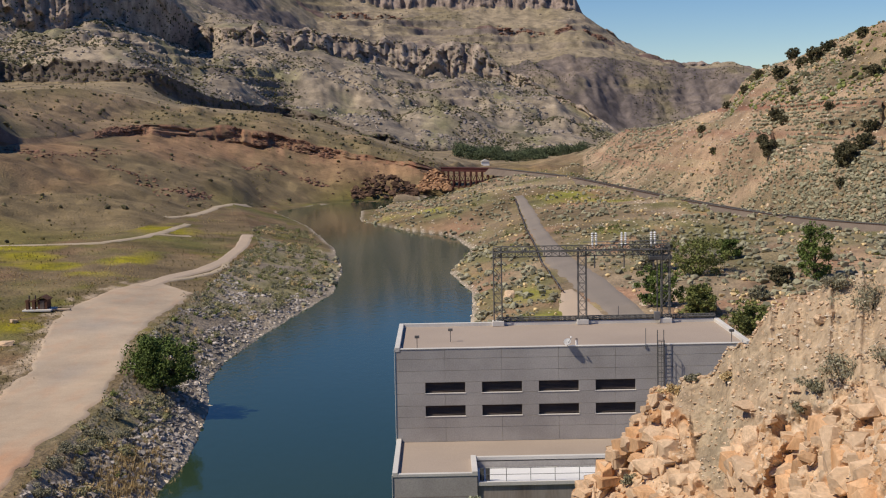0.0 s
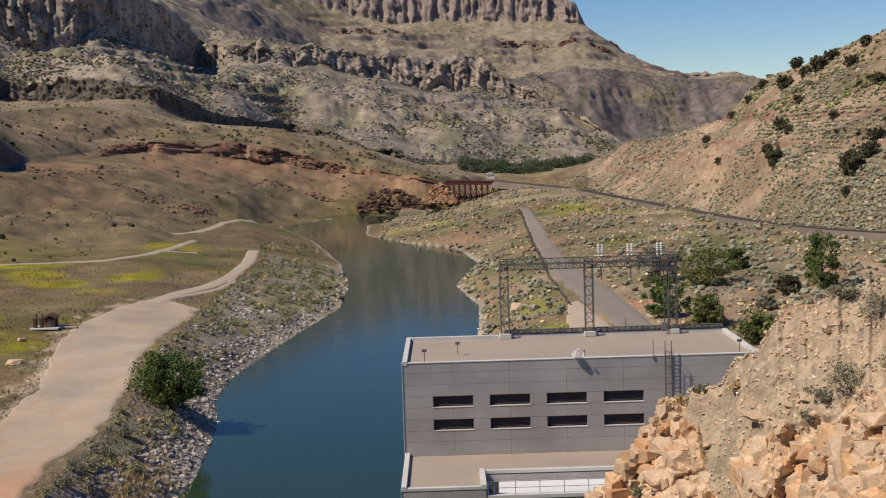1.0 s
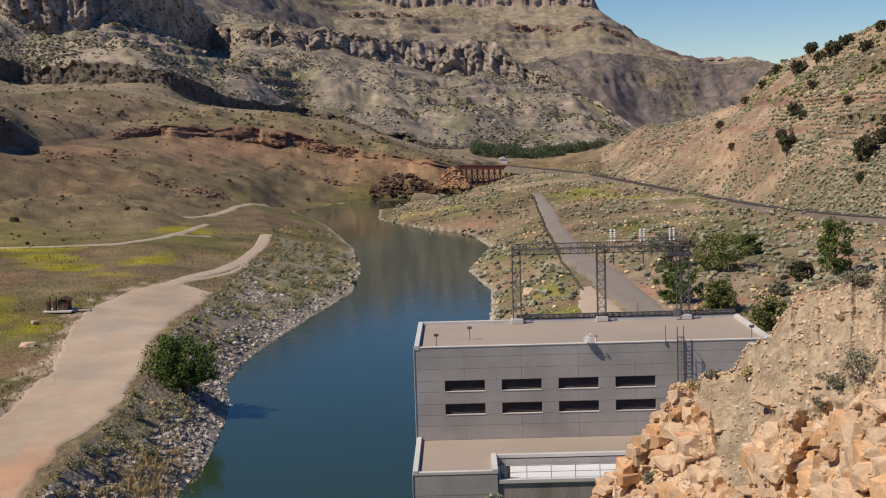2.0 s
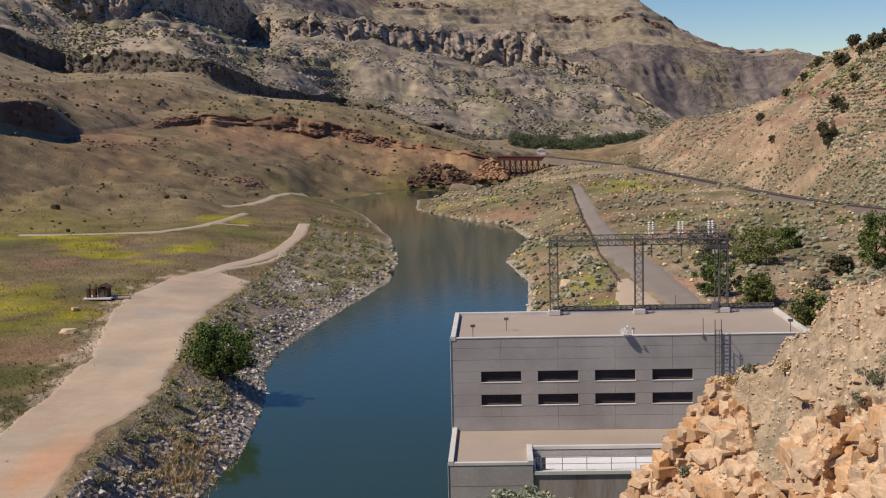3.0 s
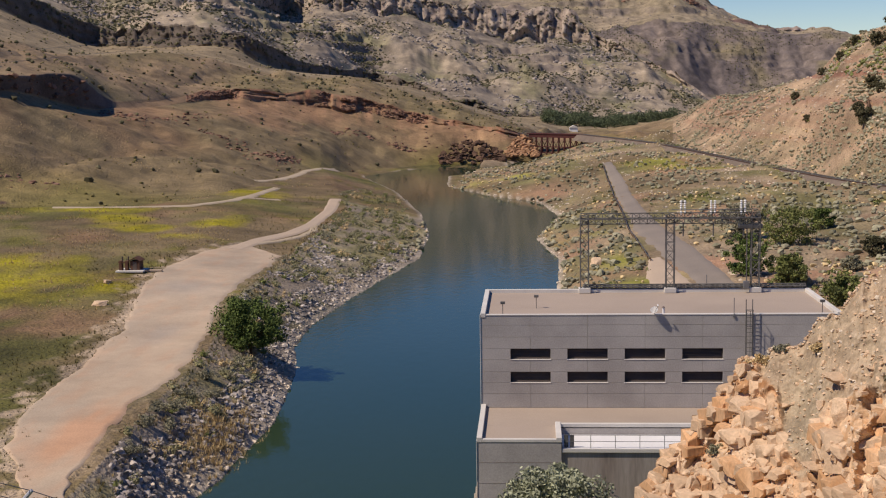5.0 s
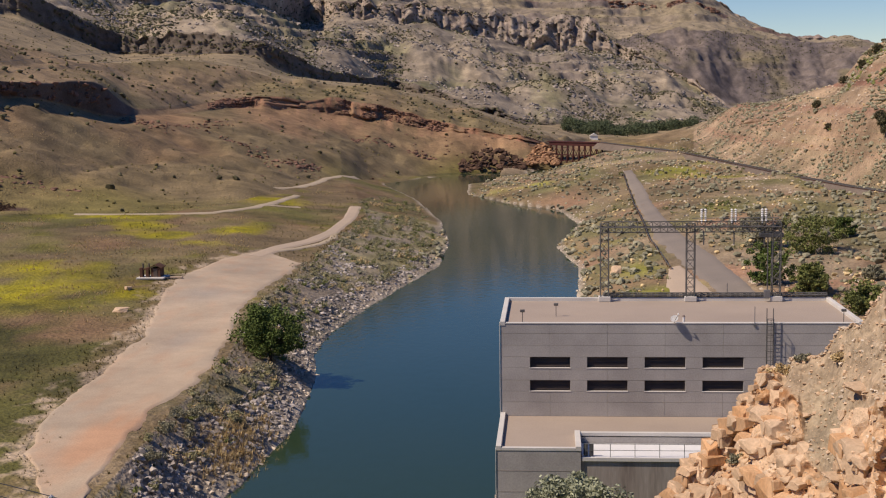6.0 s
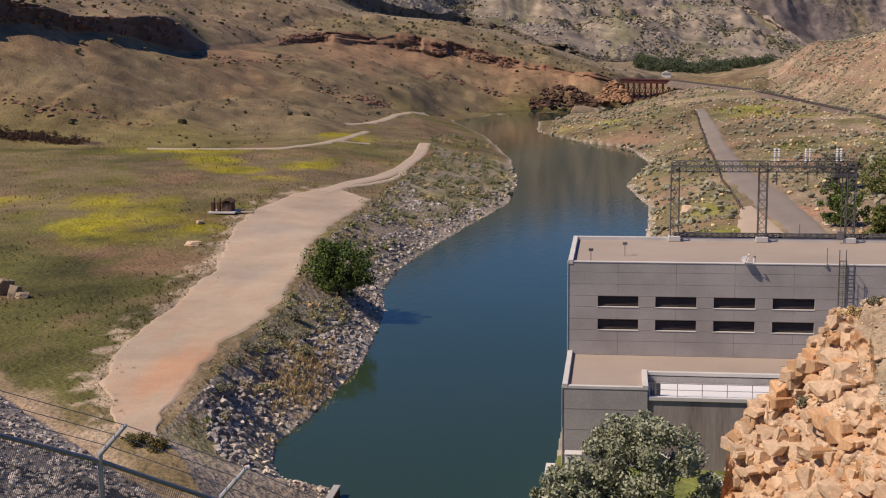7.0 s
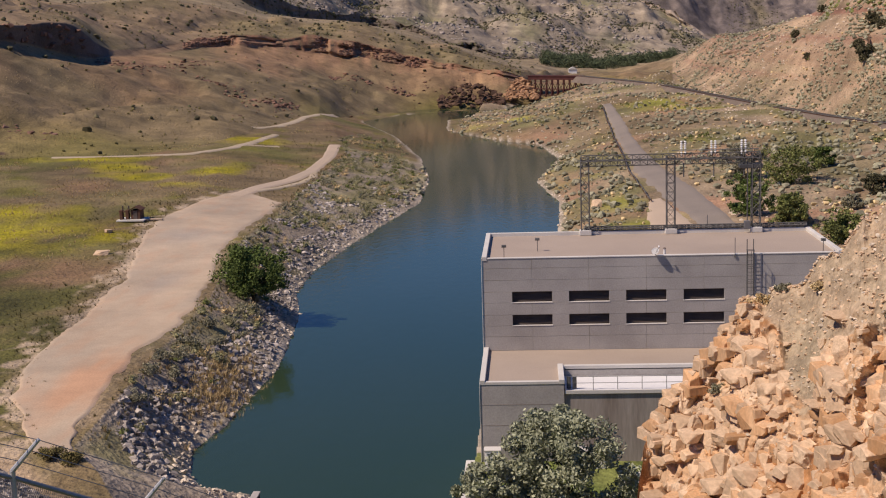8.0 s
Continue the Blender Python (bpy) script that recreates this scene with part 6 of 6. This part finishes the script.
for z in (6.4, 3.6):
    part("girt", rod(bmesh.new(), BA - across * 2.1 + Vector((0, 0, z)), BB - across * 2.1 + Vector((0, 0, z)), 0.2), M_RUST, bridge)

guard = thing("guard_rail", (18, 200, 7), "dark steel guard rail along the access road", "guard rail")
gp = resample([(20.1, 218), (20.2, 270), (22.7, 368), (23.5, 420)], 70)
gz = ground_z(gp[:, 0], gp[:, 1])
for k in range(69):
    a, b = Vector((*gp[k], gz[k] + 0.62)), Vector((*gp[k + 1], gz[k + 1] + 0.62))
    part("beam", rod(bmesh.new(), a, b, 0.10, sides=6), M_LATTICE, guard)
    part("post", rod(bmesh.new(), (*gp[k], gz[k] - 0.2), (*gp[k], gz[k] + 0.75), 0.08), M_BROWN, guard)
z = float(ground_z(23.9, 178)[0])
pole = thing("road_marker_pole", (23.9, 178, z), "thin grey steel pole beside the access road", "pole")
part("shaft", rod(bmesh.new(), (23.9, 178, z - 0.2), (23.9, 178, z + 3.0), 0.06), M_STEEL, pole)
part("foot", rod(bmesh.new(), (23.9, 178, z), (23.9, 178, z + 0.12), 0.16), M_CONCRETE, pole)

# ---- the vault toilet beside the lot ----
hut = thing("vault_toilet", (-60.5, 198, float(ground_z(-60.5, 198)[0])), "brown vault toilet building with screen walls on a concrete pad", "toilet building")
hut.scale = (0.86, 0.86, 0.8)
hz = float(ground_z(-60.5, 198)[0]) + 0.2
part("pad", boxed(-63.1, -58.1, 195.4, 199.6, hz - 0.3, hz, 0.03), M_COPING, hut, "pale concrete pad")
part("wall", boxed(-60.7, -59.0, 196.4, 198.8, hz, hz + 1.75, 0.03), M_BROWN, hut)
bm = bmesh.new()
sect = [(-60.95, 1.7), (-59.85, 2.35), (-58.75, 1.7), (-58.75, 1.82), (-59.85, 2.48), (-60.95, 1.82)]
ends = [[bm.verts.new((x, y, hz + h)) for x, h in sect] for y in (196.1, 199.1)]
bm.faces.new(ends[0]), bm.faces.new(ends[1][::-1])
for k in range(6):
    bm.faces.new((ends[0][k], ends[1][k], ends[1][(k + 1) % 6], ends[0][(k + 1) % 6]))
bmesh.ops.recalc_face_normals(bm, faces=bm.faces)
part("roof", bm, M_BROWN, hut, "dark brown gabled roof")
for x in (-61.3, -62.4):
    part("screen_wall", boxed(x - 0.27, x + 0.27, 196.2, 197.2, hz, hz + 1.8, 0.03), M_BROWN, hut)
    part("vent_pipe", rod(bmesh.new(), (x, 197.5, hz), (x, 197.5, hz + 2.5), 0.13, sides=8), M_LOUVRE, hut)
part("screen_beam", boxed(-62.8, -60.75, 196.25, 196.4, hz + 1.4, hz + 1.65, 0.02), M_BROWN, hut)
part("door", boxed(-60.2, -59.5, 196.34, 196.4, hz + 0.05, hz + 1.6, 0.02), M_LOUVRE, hut, "dark door")
part("path", boxed(-58.1, -55.2, 196.8, 197.6, hz - 0.3, hz - 0.03), M_GRAVEL, hut)
for k, (x, y, s) in enumerate(((-56.4, 169, 0.9), (-60.8, 186, 0.5), (11.6, 228, 1.2), (12.8, 233, 0.5), (-85, 168, 0.5))):
    ob = new("boulder", BLOCKS[k % 6])
    ob.matrix_basis = pose(x, y, float(ground_z(x, y)[0]) + 0.15 * s, 5, 8, 50 * k) @ Matrix.Scale(s, 4)
    tagged(ob, "single pale boulder lying in the open", "boulder", "boulders in the open")
for k, (dx, dy, s, kind) in enumerate(((0, 0, 1.5, 2), (1.2, 0.3, 1.3, 1), (2.4, 0.2, 1.0, 4), (-0.9, -0.4, 0.8, 0), (3.4, 0.5, 0.7, 3), (0.6, -0.9, 0.7, 3))):
    ob = new("boulder", GREY_BLOCKS[kind % 3])
    x, y = -69.5 + 1.5 * dx, 138.0 - 1.1 * dx + dy
    ob.matrix_basis = pose(x, y, float(ground_z(x, y)[0]) + 0.3 * s, 6 * k, 9, 40 * k) @ Matrix.Scale(s, 4)
    tagged(ob, "weathered tan boulder in a meadow outcrop", "boulder", "meadow outcrop")

# ---- by the water below the dam ----
wall = thing("training_wall", (-19.9, 80, -1), "weathered concrete training wall at the water's edge", "retaining wall")
part("wall_body", boxed(-20.2, -19.75, 45, 90.2, -3, 0.7, 0.06), M_BROWN, wall, "rust-stained wall face")
part("cap", boxed(-20.25, -19.7, 45, 90.3, 0.704, 0.82, 0.03), M_CONCRETE, wall)
quay = thing("retaining_wall", (-4.5, 70, -1), "concrete retaining wall along the lawn", "retaining wall")
part("wall_body", boxed(-4.7, -4.25, 40, 90.0, -3, 2.95, 0.05), M_CONCRETE, quay)
part("cap", boxed(-4.8, -4.15, 40, 90.0, 2.954, 3.1, 0.03), M_COPING, quay)
for x, y, w, d, h, name, label in ((2.2, 88.6, 1.5, 0.8, 1.3, "utility_cabinet", "white utility cabinet against the powerhouse wall"), (4.0, 88.7, 1.0, 0.7, 1.0, "utility_cabinet", "small white utility cabinet against the powerhouse wall"), (-3.4, 88.2, 1.1, 0.8, 1.5, "utility_cabinet", "white cabinet by the water's edge")):
    cab = thing(name, (x, y, 2.8), label, "cabinet", "utility cabinets")
    part("body", boxed(x, x + w, y, y + d, 2.8, 2.8 + h, 0.03), M_WHITE, cab)
    part("lid", boxed(x - 0.05, x + w + 0.05, y - 0.05, y + d + 0.05, 2.804 + h, 2.9 + h, 0.02), M_COPING, cab)
    part("door", boxed(x + 0.1, x + w - 0.1, y - 0.02, y, 2.95, 2.7 + h, 0.005), M_WHITE, cab)
table = thing("picnic_table", (6.6, 85.4, 2.8), "pale grey picnic table on the lawn", "picnic table")
part("tabletop", boxed(5.7, 7.5, 85.0, 85.8, 3.5, 3.56, 0.01), M_COPING, table)
for dy in (-0.65, 0.65):
    part("bench", boxed(5.7, 7.5, 85.4 + dy - 0.14, 85.4 + dy + 0.14, 3.22, 3.27, 0.01), M_COPING, table)
for x in (6.0, 7.2):
    part("leg", rod(rod(bmesh.new(), (x, 84.75, 2.8), (x, 85.3, 3.5), 0.04), (x, 86.05, 2.8), (x, 85.5, 3.5), 0.04), M_STEEL, table)

# ---- chain-link fence at the dam's edge ----
fence = thing("chain_link_fence", (-5, 10, 26), "galvanised chain-link fence with barbed-wire arms", "fence")
posts = []
for az, dip, rr in ((-39.0, -12.0, 11.0), (-33.6, -13.6, 11.3), (-28.16, -15.35, 11.6), (-22.75, -17.3, 11.9), (-17.6, -19.4, 12.2), (-12.6, -21.6, 12.5)):
    posts.append(Vector((rr * math.sin(radians(az)), rr * math.cos(radians(az)), EYE + rr * math.tan(radians(dip)))))
tips = []
for k, q in enumerate(posts):
    base = float(ground_z(q.x, q.y)[0])
    tip = q + Vector((0.24, 0.06, 0.27))
    tips.append(tip)
    shaft = part("post", rod(bmesh.new(), (q.x, q.y, base - 0.3), q, 0.026, sides=10), M_GALVANISED, fence)
    part("barb_arm", rod(bmesh.new(), q, tip, 0.024, 0.018, 8), M_GALVANISED, shaft)
for a, b in zip(posts, posts[1:]):
    down = Vector((0, 0, -0.06))
    part("top_rail", rod(bmesh.new(), a + down, b + down, 0.022, sides=8), M_STEEL, fence)
    bm = bmesh.new()
    count = 62
    for k in range(count):
        for s in (-1, 1):
            p, q = a.lerp(b, k / count), a.lerp(b, min(1, max(0, (k + s * 22) / count)))
            rod(bm, p + down, q + Vector((0, 0, -1.5)), 0.0022, sides=3)
    part("mesh_panel", bm, M_STEEL, fence)
for u in (0.3, 0.65, 0.98):
    for (a, b), (c, d) in zip(zip(posts, posts[1:]), zip(tips, tips[1:])):
        part("barbed_wire", rod(bmesh.new(), a.lerp(c, u), b.lerp(d, u), 0.004, sides=4), M_STEEL, fence)

# ---- power lines across the canyon ----
for k, lift in enumerate((0, 3.0)):
    ends = [Vector((r * math.sin(radians(a)), r * math.cos(radians(a)), EYE + r * math.tan(radians(e)))) for a, e, r in ((-34, 1.6, 380), (-23.6, 1.22, 400), (-12.5, 2.2, 520), (-5.2, 3.4, 640), (3.0, 5.0, 760))]
    wire = thing("power_line", (ends[0].x, ends[0].y, ends[0].z), "thin power line strung across the canyon", "power line", "power lines")
    bm = bmesh.new()
    for a, b in zip(ends, ends[1:]):
        rod(bm, a + Vector((0, 0, lift)), b + Vector((0, 0, lift)), 0.045, sides=4)
    part("cable", bm, M_STEEL, wire)
